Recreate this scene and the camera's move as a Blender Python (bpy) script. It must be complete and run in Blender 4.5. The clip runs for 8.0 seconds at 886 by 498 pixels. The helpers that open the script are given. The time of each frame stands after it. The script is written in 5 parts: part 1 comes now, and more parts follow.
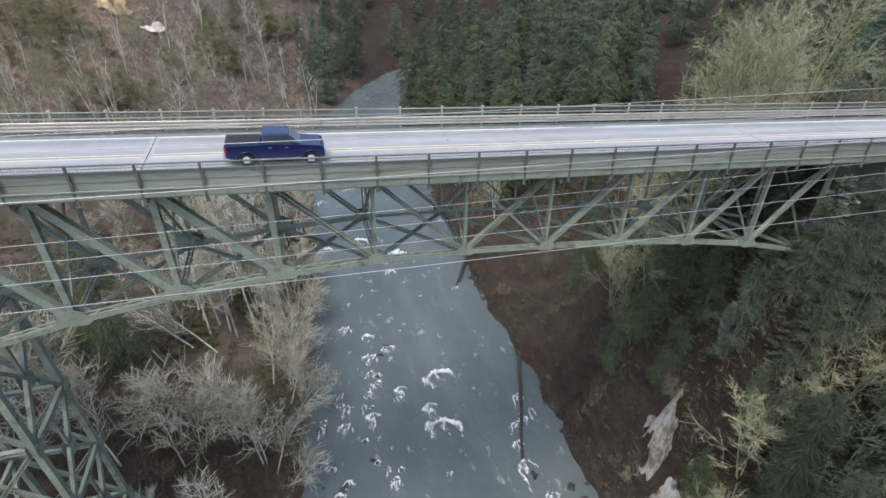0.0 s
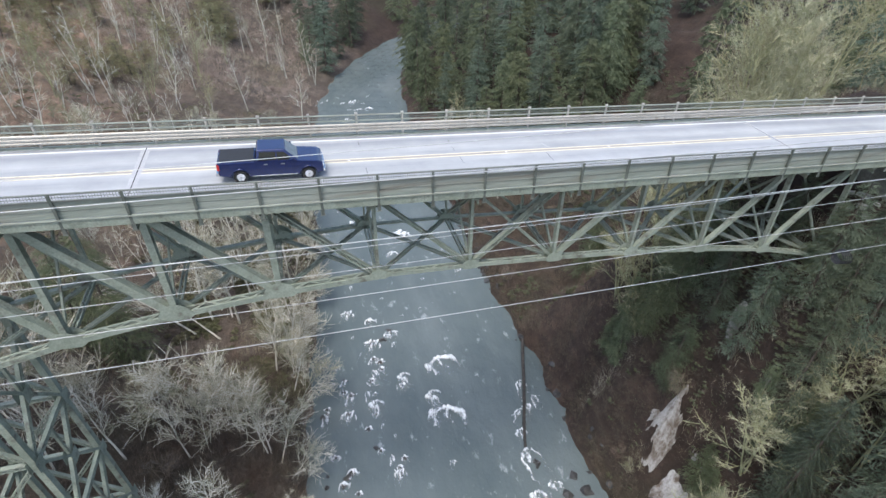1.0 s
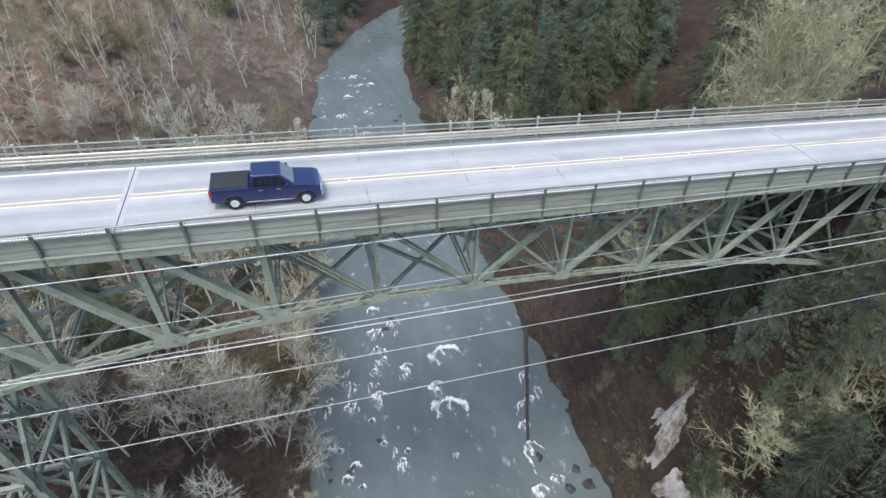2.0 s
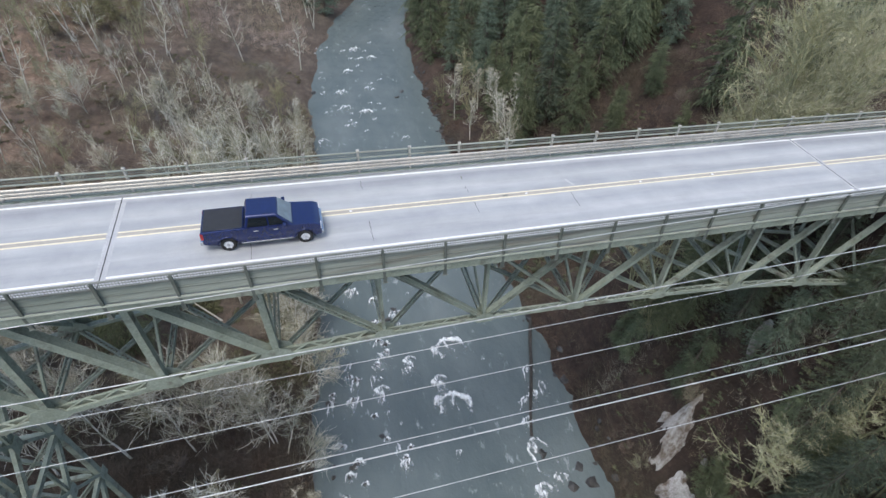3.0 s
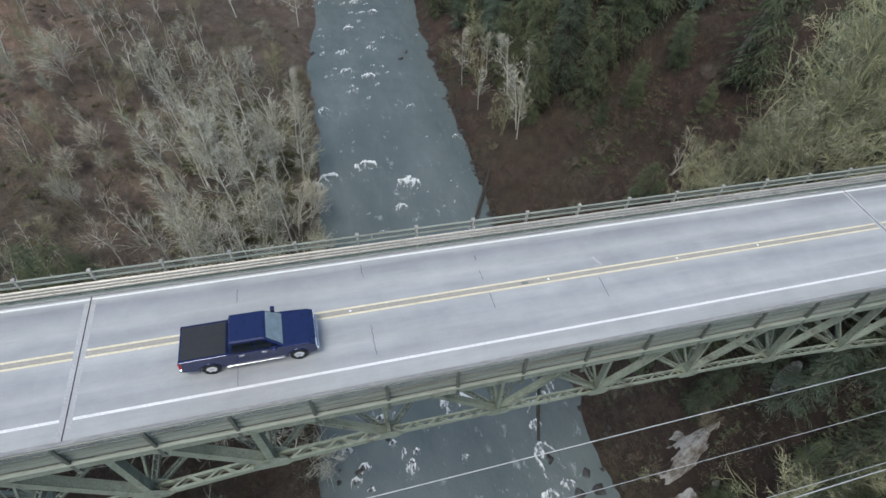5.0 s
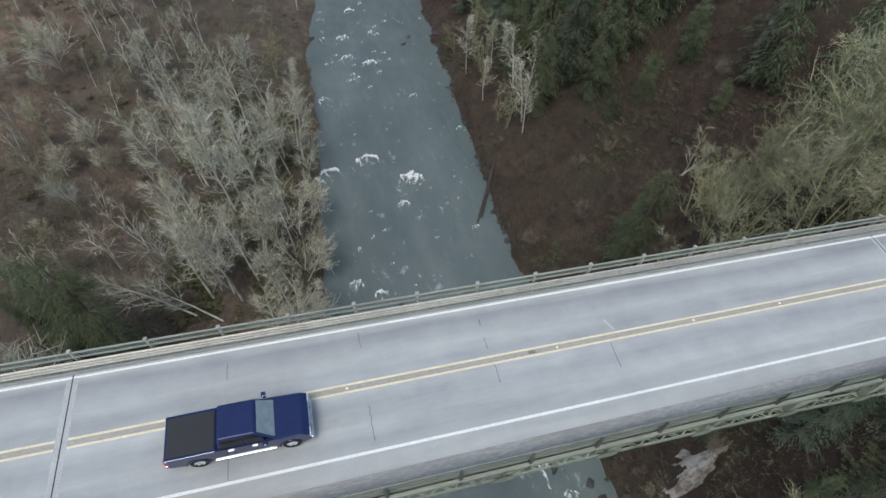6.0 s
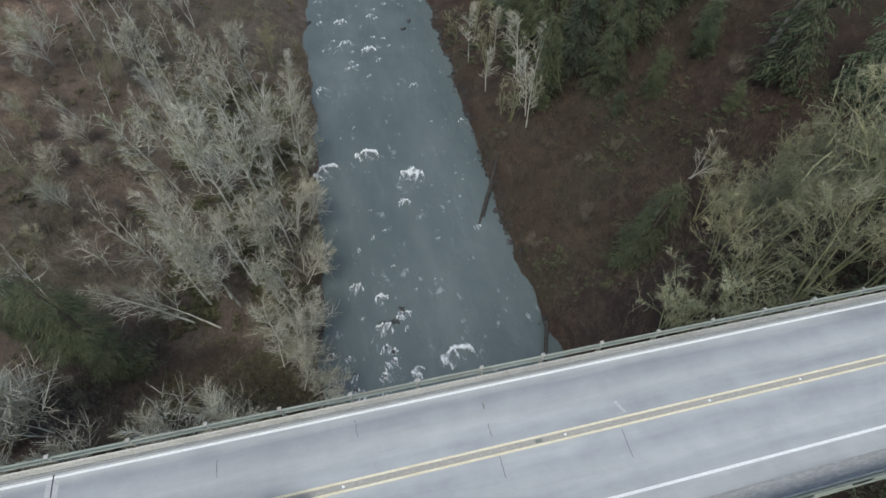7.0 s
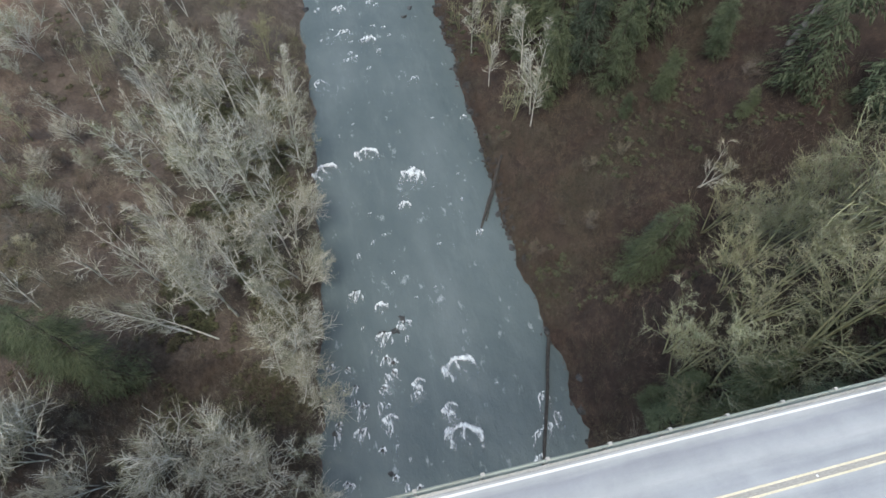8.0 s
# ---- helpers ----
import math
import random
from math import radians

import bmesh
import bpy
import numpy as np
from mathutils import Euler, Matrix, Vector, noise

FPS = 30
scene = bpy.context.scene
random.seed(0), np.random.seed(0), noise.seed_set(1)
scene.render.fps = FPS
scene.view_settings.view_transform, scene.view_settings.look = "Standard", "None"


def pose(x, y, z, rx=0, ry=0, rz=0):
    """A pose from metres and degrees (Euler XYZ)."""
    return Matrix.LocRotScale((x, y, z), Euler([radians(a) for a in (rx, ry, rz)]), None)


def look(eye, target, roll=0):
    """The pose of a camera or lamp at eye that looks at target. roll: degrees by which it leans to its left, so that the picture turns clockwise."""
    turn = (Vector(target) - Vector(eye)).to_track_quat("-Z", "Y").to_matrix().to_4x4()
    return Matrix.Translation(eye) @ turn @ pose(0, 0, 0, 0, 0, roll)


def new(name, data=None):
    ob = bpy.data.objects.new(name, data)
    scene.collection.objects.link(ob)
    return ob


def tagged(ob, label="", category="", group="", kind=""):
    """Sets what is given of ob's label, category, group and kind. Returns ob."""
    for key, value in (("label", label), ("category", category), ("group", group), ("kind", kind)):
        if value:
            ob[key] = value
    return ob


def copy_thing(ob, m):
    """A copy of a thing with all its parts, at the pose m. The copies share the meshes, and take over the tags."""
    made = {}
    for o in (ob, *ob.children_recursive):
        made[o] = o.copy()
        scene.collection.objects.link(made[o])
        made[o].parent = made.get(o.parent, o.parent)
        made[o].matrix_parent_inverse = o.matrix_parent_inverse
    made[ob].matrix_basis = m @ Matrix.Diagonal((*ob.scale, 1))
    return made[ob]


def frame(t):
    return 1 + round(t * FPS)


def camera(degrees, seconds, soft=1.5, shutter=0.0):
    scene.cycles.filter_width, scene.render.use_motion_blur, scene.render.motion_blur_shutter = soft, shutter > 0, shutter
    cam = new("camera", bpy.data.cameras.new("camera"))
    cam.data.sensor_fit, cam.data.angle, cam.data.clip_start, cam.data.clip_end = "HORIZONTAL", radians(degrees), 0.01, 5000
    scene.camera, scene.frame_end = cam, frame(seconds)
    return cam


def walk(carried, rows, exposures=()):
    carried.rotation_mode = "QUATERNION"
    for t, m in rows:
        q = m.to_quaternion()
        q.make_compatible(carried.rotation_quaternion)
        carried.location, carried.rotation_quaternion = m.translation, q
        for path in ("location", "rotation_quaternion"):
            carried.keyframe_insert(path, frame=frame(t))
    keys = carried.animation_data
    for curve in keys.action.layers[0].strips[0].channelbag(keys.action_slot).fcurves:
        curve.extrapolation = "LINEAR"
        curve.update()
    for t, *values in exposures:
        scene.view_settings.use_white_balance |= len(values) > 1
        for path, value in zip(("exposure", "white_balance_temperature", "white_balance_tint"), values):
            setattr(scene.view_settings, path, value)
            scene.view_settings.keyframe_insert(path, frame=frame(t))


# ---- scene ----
cam = camera(78.5, 8.0, soft=1.5)
# seconds, eye, target, roll
PATH = [
    (0, (8.73, -35.151, 13.352), (9.18, -33.525, 12.277), 0.7),
    (0.5, (9.104, -33.808, 14.368), (9.539, -32.216, 13.238), 0.6),
    (1, (9.343, -32.182, 15.305), (9.768, -30.624, 14.125), 0.6),
    (1.5, (9.718, -30.756, 16.231), (10.129, -29.23, 15.006), 0.5),
    (3, (10.705, -24.839, 18.967), (11.08, -23.428, 17.6), 0.7),
    (3.5, (11.089, -22.723, 19.796), (11.45, -21.352, 18.385), 0.7),
    (4, (11.521, -20.731, 20.622), (11.868, -19.398, 19.172), 0.7),
    (4.5, (11.944, -18.507, 21.417), (12.28, -17.213, 19.93), 0.7),
    (6, (13.723, -11.444, 23.889), (14.012, -10.259, 22.303), 0.1),
    (6.5, (14.315, -8.805, 24.766), (14.592, -7.664, 23.148), 0.1),
    (7, (14.963, -6.028, 25.601), (15.228, -4.93, 23.951), 0.1),
    (7.5, (15.736, -2.952, 26.556), (15.986, -1.9, 24.873), 0.1),
    (8, (16.465, -0.15, 27.312), (16.703, 0.861, 25.603), 0.1),
]
# stops, kelvin and tint of the drone camera
EXPOSURES = [(0.0, 0.74, 6300, 7.8), (0.5, 0.95, 6270, 7.6), (1.5, 1.06, 6220, 7.4), (3.0, 0.73, 6200, 6.8), (4.5, 0.46, 6250, 4.2), (6.0, 0.30, 6320, 1.8),
             (7.0, 0.27, 6340, 1.5), (7.5, 0.52, 6320, 2.2), (8.0, 0.72, 6280, 2.8)]
walk(cam, [(t, look(eye, target, roll)) for t, eye, target, roll in PATH],
     exposures=EXPOSURES)

# ---- world, sun, exposure ----
world = bpy.data.worlds.new("overcast_sky")
scene.world = world
world.use_nodes = True
wn = world.node_tree
wn.nodes.clear()
w_out = wn.nodes.new("ShaderNodeOutputWorld")
w_bg = wn.nodes.new("ShaderNodeBackground")
w_sky = wn.nodes.new("ShaderNodeTexSky")
w_sky.sky_type = "NISHITA"
w_sky.sun_disc = False
SUN_EL, SUN_AZ = radians(66), radians(215)
w_sky.sun_elevation, w_sky.sun_rotation = SUN_EL, SUN_AZ
w_sky.air_density, w_sky.dust_density, w_sky.ozone_density = 1.0, 3.0, 1.0
w_bg.inputs["Strength"].default_value = 0.15
wn.links.new(w_sky.outputs[0], w_bg.inputs["Color"])
wn.links.new(w_bg.outputs[0], w_out.inputs["Surface"])

sun_data = bpy.data.lights.new("sun", "SUN")
sun_data.energy, sun_data.angle, sun_data.color = 1.0, radians(20), (1.0, 0.96, 0.9)
sun = new("sun", sun_data)
sun_way = Vector((math.sin(SUN_AZ) * math.cos(SUN_EL), math.cos(SUN_AZ) * math.cos(SUN_EL), math.sin(SUN_EL)))
sun.matrix_world = look(sun_way * 200, (0, 0, 0))


# ---- materials ----
def shader(name):
    m = bpy.data.materials.new(name)
    m.use_nodes = True
    nt = m.node_tree
    return m, nt, nt.nodes["Principled BSDF"]


def noise_node(nt, coords, scale, detail=4.0, rough=0.6, stretch=(1, 1, 1)):
    mp = nt.nodes.new("ShaderNodeMapping")
    mp.inputs["Scale"].default_value = stretch
    nt.links.new(coords, mp.inputs["Vector"])
    n = nt.nodes.new("ShaderNodeTexNoise")
    n.inputs["Scale"].default_value, n.inputs["Detail"].default_value, n.inputs["Roughness"].default_value = scale, detail, rough
    nt.links.new(mp.outputs[0], n.inputs["Vector"])
    return n.outputs["Fac"]


def ramp_node(nt, fac, stops):
    r = nt.nodes.new("ShaderNodeValToRGB")
    while len(r.color_ramp.elements) < len(stops):
        r.color_ramp.elements.new(0.5)
    for e, (p, c) in zip(r.color_ramp.elements, stops):
        e.position, e.color = p, (*c, 1)
    nt.links.new(fac, r.inputs["Fac"])
    return r.outputs["Color"]


def mix_node(nt, a, b, fac, mode="MIX"):
    m = nt.nodes.new("ShaderNodeMix")
    m.data_type, m.blend_type = "RGBA", mode
    for sock, v in ((m.inputs[0], fac), (m.inputs[6], a), (m.inputs[7], b)):
        if isinstance(v, (int, float)):
            sock.default_value = v
        elif isinstance(v, tuple):
            sock.default_value = (*v, 1)
        else:
            nt.links.new(v, sock)
    return m.outputs[2]


def surface(name, dark, light, scale=1.0, fine=12.0, rough=0.8, metal=0.0, bump=0.3, stain=None, stain_at=(0.55, 0.7),
            stain_scale=0.4, vary=0.0, stretch=(1, 1, 1), world_space=True, spec=0.4, leaf=0.0):
    """Coarse and fine variation between two colours, stains of a third, and a fine bump."""
    m, nt, b = shader(name)
    if world_space:
        g = nt.nodes.new("ShaderNodeNewGeometry").outputs["Position"]
    else:
        g = nt.nodes.new("ShaderNodeTexCoord").outputs["Object"]
    coarse, small = noise_node(nt, g, scale, 5, 0.65, stretch), noise_node(nt, g, fine, 3, 0.7, stretch)
    mean = tuple((p + q) / 2 for p, q in zip(dark, light))
    col = ramp_node(nt, coarse, [(0.3, dark), (0.5, mean), (0.7, light)])
    shade = ramp_node(nt, small, [(0.25, (0.72, 0.72, 0.72)), (0.75, (1.22, 1.22, 1.22))])
    col = mix_node(nt, col, shade, 1.0, "MULTIPLY")
    if stain:
        mask = ramp_node(nt, noise_node(nt, g, stain_scale, 6, 0.7, stretch), [(stain_at[0], (0, 0, 0)), (stain_at[1], (1, 1, 1))])
        col = mix_node(nt, col, stain, mask)
    if vary:
        rnd = nt.nodes.new("ShaderNodeObjectInfo").outputs["Random"]
        tint = ramp_node(nt, rnd, [(0.0, (1 - vary, 1 - vary, 1 - vary)), (0.5, (1 + vary * 0.4, 1, 1 - vary * 0.4)), (1.0, (1 + vary, 1 + vary, 1 + vary))])
        col = mix_node(nt, col, tint, 1.0, "MULTIPLY")
    nt.links.new(col, b.inputs["Base Color"])
    b.inputs["Roughness"].default_value, b.inputs["Metallic"].default_value = rough, metal
    b.inputs["Specular IOR Level"].default_value = spec
    if leaf:
        glow = nt.nodes.new("ShaderNodeBsdfTranslucent")
        both = nt.nodes.new("ShaderNodeMixShader")
        both.inputs[0].default_value = leaf
        nt.links.new(col, glow.inputs["Color"])
        nt.links.new(b.outputs[0], both.inputs[1])
        nt.links.new(glow.outputs[0], both.inputs[2])
        nt.links.new(both.outputs[0], nt.nodes["Material Output"].inputs["Surface"])
    if bump:
        bn = nt.nodes.new("ShaderNodeBump")
        bn.inputs["Strength"].default_value, bn.inputs["Distance"].default_value = bump, 0.05
        nt.links.new(small, bn.inputs["Height"])
        nt.links.new(bn.outputs[0], b.inputs["Normal"])
    return m


M_STEEL = surface("green_bridge_paint", (0.215, 0.242, 0.186), (0.325, 0.352, 0.282), 0.6, 9, 0.65, 0.0, 0.15, stain=(0.10, 0.085, 0.065), stain_at=(0.54, 0.72), stain_scale=0.9)
M_PLATE = surface("streaked_pale_green_plate", (0.22, 0.245, 0.20), (0.36, 0.375, 0.32), 0.8, 7, 0.6, 0.0, 0.1, stain=(0.19, 0.175, 0.14), stain_at=(0.50, 0.70), stain_scale=1.6, stretch=(0.08, 1, 1.6))
M_POST = surface("dark_weathered_post_paint", (0.098, 0.110, 0.092), (0.16, 0.17, 0.145), 0.9, 12, 0.6, 0.1, 0.1, stain=(0.14, 0.11, 0.085), stain_at=(0.6, 0.8), stain_scale=1.5)
M_RAIL = surface("weathered_rail_paint", (0.15, 0.162, 0.14), (0.225, 0.235, 0.205), 0.7, 14, 0.55, 0.2, 0.1, stain=(0.16, 0.13, 0.10), stain_at=(0.6, 0.8), stain_scale=1.2)
M_GALV = surface("dull_galvanized_steel", (0.385, 0.36, 0.315), (0.52, 0.49, 0.435), 0.5, 10, 0.5, 0.35, 0.1, stain=(0.27, 0.24, 0.19), stain_at=(0.55, 0.75), stain_scale=0.7)
M_CONC = surface("aged_concrete", (0.16, 0.16, 0.14), (0.27, 0.265, 0.24), 0.5, 8, 0.9, 0, 0.4, stain=(0.12, 0.12, 0.10), stain_scale=0.35)
M_PALE = surface("pale_broken_concrete", (0.30, 0.30, 0.285), (0.48, 0.48, 0.46), 0.9, 8, 0.9, 0, 0.5)
M_KERB = surface("dirty_kerb_concrete", (0.31, 0.308, 0.305), (0.37, 0.366, 0.36), 0.8, 10, 0.9, 0, 0.3, stain=(0.255, 0.25, 0.242), stain_at=(0.5, 0.7), stain_scale=0.6, stretch=(0.25, 1, 1))
M_SEAL = surface("dark_joint_seal", (0.03, 0.03, 0.032), (0.06, 0.06, 0.06), 2, 20, 0.8)
M_WHITE = surface("worn_white_line_paint", (0.74, 0.74, 0.73), (0.84, 0.84, 0.83), 0.8, 18, 0.7, 0, 0.1, stain=(0.52, 0.52, 0.52), stain_at=(0.65, 0.82), stain_scale=1.4)
M_YELLOW = surface("worn_yellow_line_paint", (0.68, 0.60, 0.41), (0.79, 0.72, 0.54), 0.8, 18, 0.7, 0, 0.1, stain=(0.50, 0.46, 0.37), stain_at=(0.6, 0.8), stain_scale=1.2)
M_CABLE = surface("bare_aluminium_wire", (0.45, 0.45, 0.44), (0.62, 0.62, 0.6), 2, 20, 0.5, 0.4, 0.0)
M_DARKBITS = surface("dark_rubber", (0.02, 0.02, 0.022), (0.045, 0.045, 0.045), 2, 20, 0.7)
M_ROCK = surface("wet_river_rock", (0.022, 0.023, 0.025), (0.065, 0.065, 0.064), 1.2, 6, 0.55, 0, 0.6, vary=0.25)
M_CLIFF = surface("pale_clay_rock", (0.25, 0.23, 0.21), (0.48, 0.465, 0.445), 0.8, 5, 0.95, 0, 0.9, stain=(0.13, 0.10, 0.075), stain_at=(0.46, 0.6), stain_scale=0.7, stretch=(1.0, 1.0, 0.35))
M_LOG = surface("sodden_dark_log", (0.03, 0.027, 0.024), (0.075, 0.065, 0.055), 1.5, 10, 0.8, 0, 0.6, stretch=(1, 1, 4))
M_BARK = surface("pale_grey_alder_bark", (0.50, 0.495, 0.43), (0.74, 0.73, 0.66), 0.9, 6, 0.9, 0, 0.3, stain=(0.20, 0.21, 0.10), stain_at=(0.46, 0.70), stain_scale=0.3, vary=0.12)
M_TWIG = surface("grey_brown_twigs", (0.28, 0.272, 0.22), (0.44, 0.43, 0.36), 0.35, 5, 0.9, 0, 0.0, stain=(0.21, 0.22, 0.11), stain_at=(0.45, 0.68), stain_scale=0.12, vary=0.25)
M_MOSS = surface("mossy_maple_bark", (0.185, 0.20, 0.105), (0.33, 0.338, 0.205), 0.8, 6, 0.95, 0, 0.5, stain=(0.22, 0.20, 0.16), stain_at=(0.55, 0.72), stain_scale=0.6, vary=0.2)
M_MTWIG = surface("lichen_green_twigs", (0.27, 0.28, 0.185), (0.43, 0.44, 0.31), 0.4, 5, 0.9, 0, 0.0, stain=(0.24, 0.215, 0.17), stain_at=(0.5, 0.7), stain_scale=0.3, vary=0.25)
M_CTRUNK = surface("conifer_bark", (0.07, 0.055, 0.042), (0.15, 0.125, 0.10), 1.2, 8, 0.95, 0, 0.5)
M_NEEDLE = surface("fir_needles", (0.098, 0.134, 0.102), (0.180, 0.222, 0.166), 0.5, 3.5, 0.75, 0, 0.0, vary=0.3, spec=0.2, leaf=0.42)
M_CEDAR = surface("cedar_sprays", (0.112, 0.142, 0.088), (0.196, 0.230, 0.142), 0.5, 3.5, 0.75, 0, 0.0, vary=0.25, spec=0.2, leaf=0.35)
M_STEM = surface("mottled_brown_brush_stems", (0.185, 0.125, 0.10), (0.195, 0.18, 0.125), 0.07, 2.0, 0.95, 0, 0.0, stain=(0.125, 0.115, 0.118), stain_at=(0.48, 0.64), stain_scale=0.06)
# darker, redder stem tone for the steep bank and the low bank
M_DARKSTEM = surface("dark_brown_brush_stems", (0.105, 0.062, 0.047), (0.125, 0.116, 0.082), 0.10, 2.0, 0.95, 0, 0.0, stain=(0.062, 0.052, 0.050), stain_at=(0.48, 0.66), stain_scale=0.13)
M_RUST = surface("rusty_bramble_stems", (0.125, 0.088, 0.062), (0.225, 0.17, 0.13), 0.12, 2.0, 0.95, 0, 0.0, stain=(0.20, 0.18, 0.145), stain_at=(0.55, 0.72), stain_scale=0.09)
M_DRAB = surface("drab_olive_shrub_twigs", (0.088, 0.080, 0.055), (0.165, 0.15, 0.105), 0.12, 2.0, 0.95, 0, 0.0, stain=(0.15, 0.115, 0.10), stain_at=(0.5, 0.7), stain_scale=0.1)
M_TAN = surface("pinkish_tan_brush_stems", (0.26, 0.20, 0.165), (0.46, 0.38, 0.32), 0.06, 2.0, 0.95, 0, 0.0, stain=(0.27, 0.255, 0.16), stain_at=(0.5, 0.68), stain_scale=0.05)
M_OLIVE = surface("olive_moss_and_grass", (0.13, 0.13, 0.068), (0.22, 0.21, 0.12), 0.2, 2.0, 0.9, 0, 0.0, stain=(0.16, 0.125, 0.085), stain_at=(0.5, 0.7), stain_scale=0.2)
M_LEAFY = surface("yellow_green_mossy_foliage", (0.19, 0.19, 0.10), (0.31, 0.30, 0.18), 0.3, 2.0, 0.9, 0, 0.0, leaf=0.3, stain=(0.20, 0.17, 0.11), stain_at=(0.5, 0.7), stain_scale=0.2, vary=0.2)
M_SNAG = surface("weathered_dead_wood", (0.13, 0.12, 0.105), (0.22, 0.205, 0.18), 0.9, 6, 0.9, 0, 0.3)
M_FERN = surface("evergreen_undergrowth", (0.092, 0.108, 0.062), (0.165, 0.18, 0.10), 0.2, 2.0, 0.85, 0, 0.0, stain=(0.13, 0.10, 0.05), stain_at=(0.55, 0.75), stain_scale=0.2)


def ground_material():
    m, nt, b = shader("forest_floor")
    g = nt.nodes.new("ShaderNodeNewGeometry").outputs["Position"]
    big, mid, fine = noise_node(nt, g, 0.035, 5, 0.6), noise_node(nt, g, 0.3, 6, 0.7), noise_node(nt, g, 2.2, 5, 0.75)
    col = ramp_node(nt, mid, [(0.3, (0.066, 0.052, 0.041)), (0.5, (0.108, 0.085, 0.067)), (0.72, (0.195, 0.158, 0.128))])
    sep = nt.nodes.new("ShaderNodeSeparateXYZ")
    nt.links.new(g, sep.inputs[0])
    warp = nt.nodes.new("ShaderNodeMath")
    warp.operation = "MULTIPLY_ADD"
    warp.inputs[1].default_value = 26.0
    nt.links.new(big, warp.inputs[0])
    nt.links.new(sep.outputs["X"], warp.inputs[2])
    # tan soil and dark litter, the hillside's sun and the steep bank's shade painted in
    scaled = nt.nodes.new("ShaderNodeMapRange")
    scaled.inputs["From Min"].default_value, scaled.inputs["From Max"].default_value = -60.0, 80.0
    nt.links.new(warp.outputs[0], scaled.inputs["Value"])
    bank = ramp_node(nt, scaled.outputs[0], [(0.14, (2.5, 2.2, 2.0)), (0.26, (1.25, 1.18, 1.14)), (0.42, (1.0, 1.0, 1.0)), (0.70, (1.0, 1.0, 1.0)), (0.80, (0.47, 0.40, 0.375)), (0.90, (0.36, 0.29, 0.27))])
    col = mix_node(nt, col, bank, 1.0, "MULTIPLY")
    green = ramp_node(nt, big, [(0.5, (0, 0, 0)), (0.66, (1, 1, 1))])
    col = mix_node(nt, col, (0.055, 0.055, 0.03), mix_node(nt, (0, 0, 0), green, 0.45))
    col = mix_node(nt, col, ramp_node(nt, fine, [(0.3, (0.62, 0.62, 0.62)), (0.7, (1.35, 1.3, 1.26))]), 1.0, "MULTIPLY")
    nt.links.new(col, b.inputs["Base Color"])
    b.inputs["Roughness"].default_value = 0.95
    bn = nt.nodes.new("ShaderNodeBump")
    bn.inputs["Strength"].default_value, bn.inputs["Distance"].default_value = 0.9, 0.5
    nt.links.new(fine, bn.inputs["Height"])
    nt.links.new(bn.outputs[0], b.inputs["Normal"])
    return m


def road_material():
    """Sun-bleached asphalt with darker wheel paths along the lanes and dusty edges."""
    m, nt, b = shader("bleached_road_asphalt")
    g = nt.nodes.new("ShaderNodeNewGeometry").outputs["Position"]
    long_n = noise_node(nt, g, 0.8, 5, 0.6, (0.06, 1.0, 1.0))
    mid, fine = noise_node(nt, g, 0.5, 5, 0.65), noise_node(nt, g, 25, 3, 0.8)
    col = ramp_node(nt, long_n, [(0.32, (0.338, 0.343, 0.348)), (0.5, (0.396, 0.400, 0.404)), (0.68, (0.446, 0.450, 0.453))])
    # tyres have polished four soft bluish tracks; worn drips of oil between them
    sep = nt.nodes.new("ShaderNodeSeparateXYZ")
    nt.links.new(g, sep.inputs[0])
    wob = nt.nodes.new("ShaderNodeMath")
    wob.operation = "MULTIPLY_ADD"
    wob.inputs[1].default_value = 0.9
    nt.links.new(long_n, wob.inputs[0])
    nt.links.new(sep.outputs["Y"], wob.inputs[2])
    lane = nt.nodes.new("ShaderNodeMapRange")
    lane.inputs["From Min"].default_value, lane.inputs["From Max"].default_value = -4.0, 4.0
    nt.links.new(wob.outputs[0], lane.inputs["Value"])
    clean, track, dull = (1.05, 1.05, 1.04), (0.89, 0.90, 0.92), (0.73, 0.745, 0.79)
    col = mix_node(nt, col, ramp_node(nt, lane.outputs[0], [(0.13, clean), (0.21, track), (0.30, clean), (0.40, track), (0.50, clean), (0.62, track), (0.72, clean), (0.79, track), (0.865, dull), (0.93, clean)]), 1.0, "MULTIPLY")
    col = mix_node(nt, col, ramp_node(nt, mid, [(0.3, (0.9, 0.9, 0.91)), (0.7, (1.08, 1.08, 1.07))]), 1.0, "MULTIPLY")
    col = mix_node(nt, col, ramp_node(nt, fine, [(0.2, (0.86, 0.86, 0.86)), (0.8, (1.12, 1.12, 1.12))]), 1.0, "MULTIPLY")
    nt.links.new(col, b.inputs["Base Color"])
    b.inputs["Roughness"].default_value = 0.75
    bn = nt.nodes.new("ShaderNodeBump")
    bn.inputs["Strength"].default_value, bn.inputs["Distance"].default_value = 0.25, 0.01
    nt.links.new(fine, bn.inputs["Height"])
    nt.links.new(bn.outputs[0], b.inputs["Normal"])
    return m


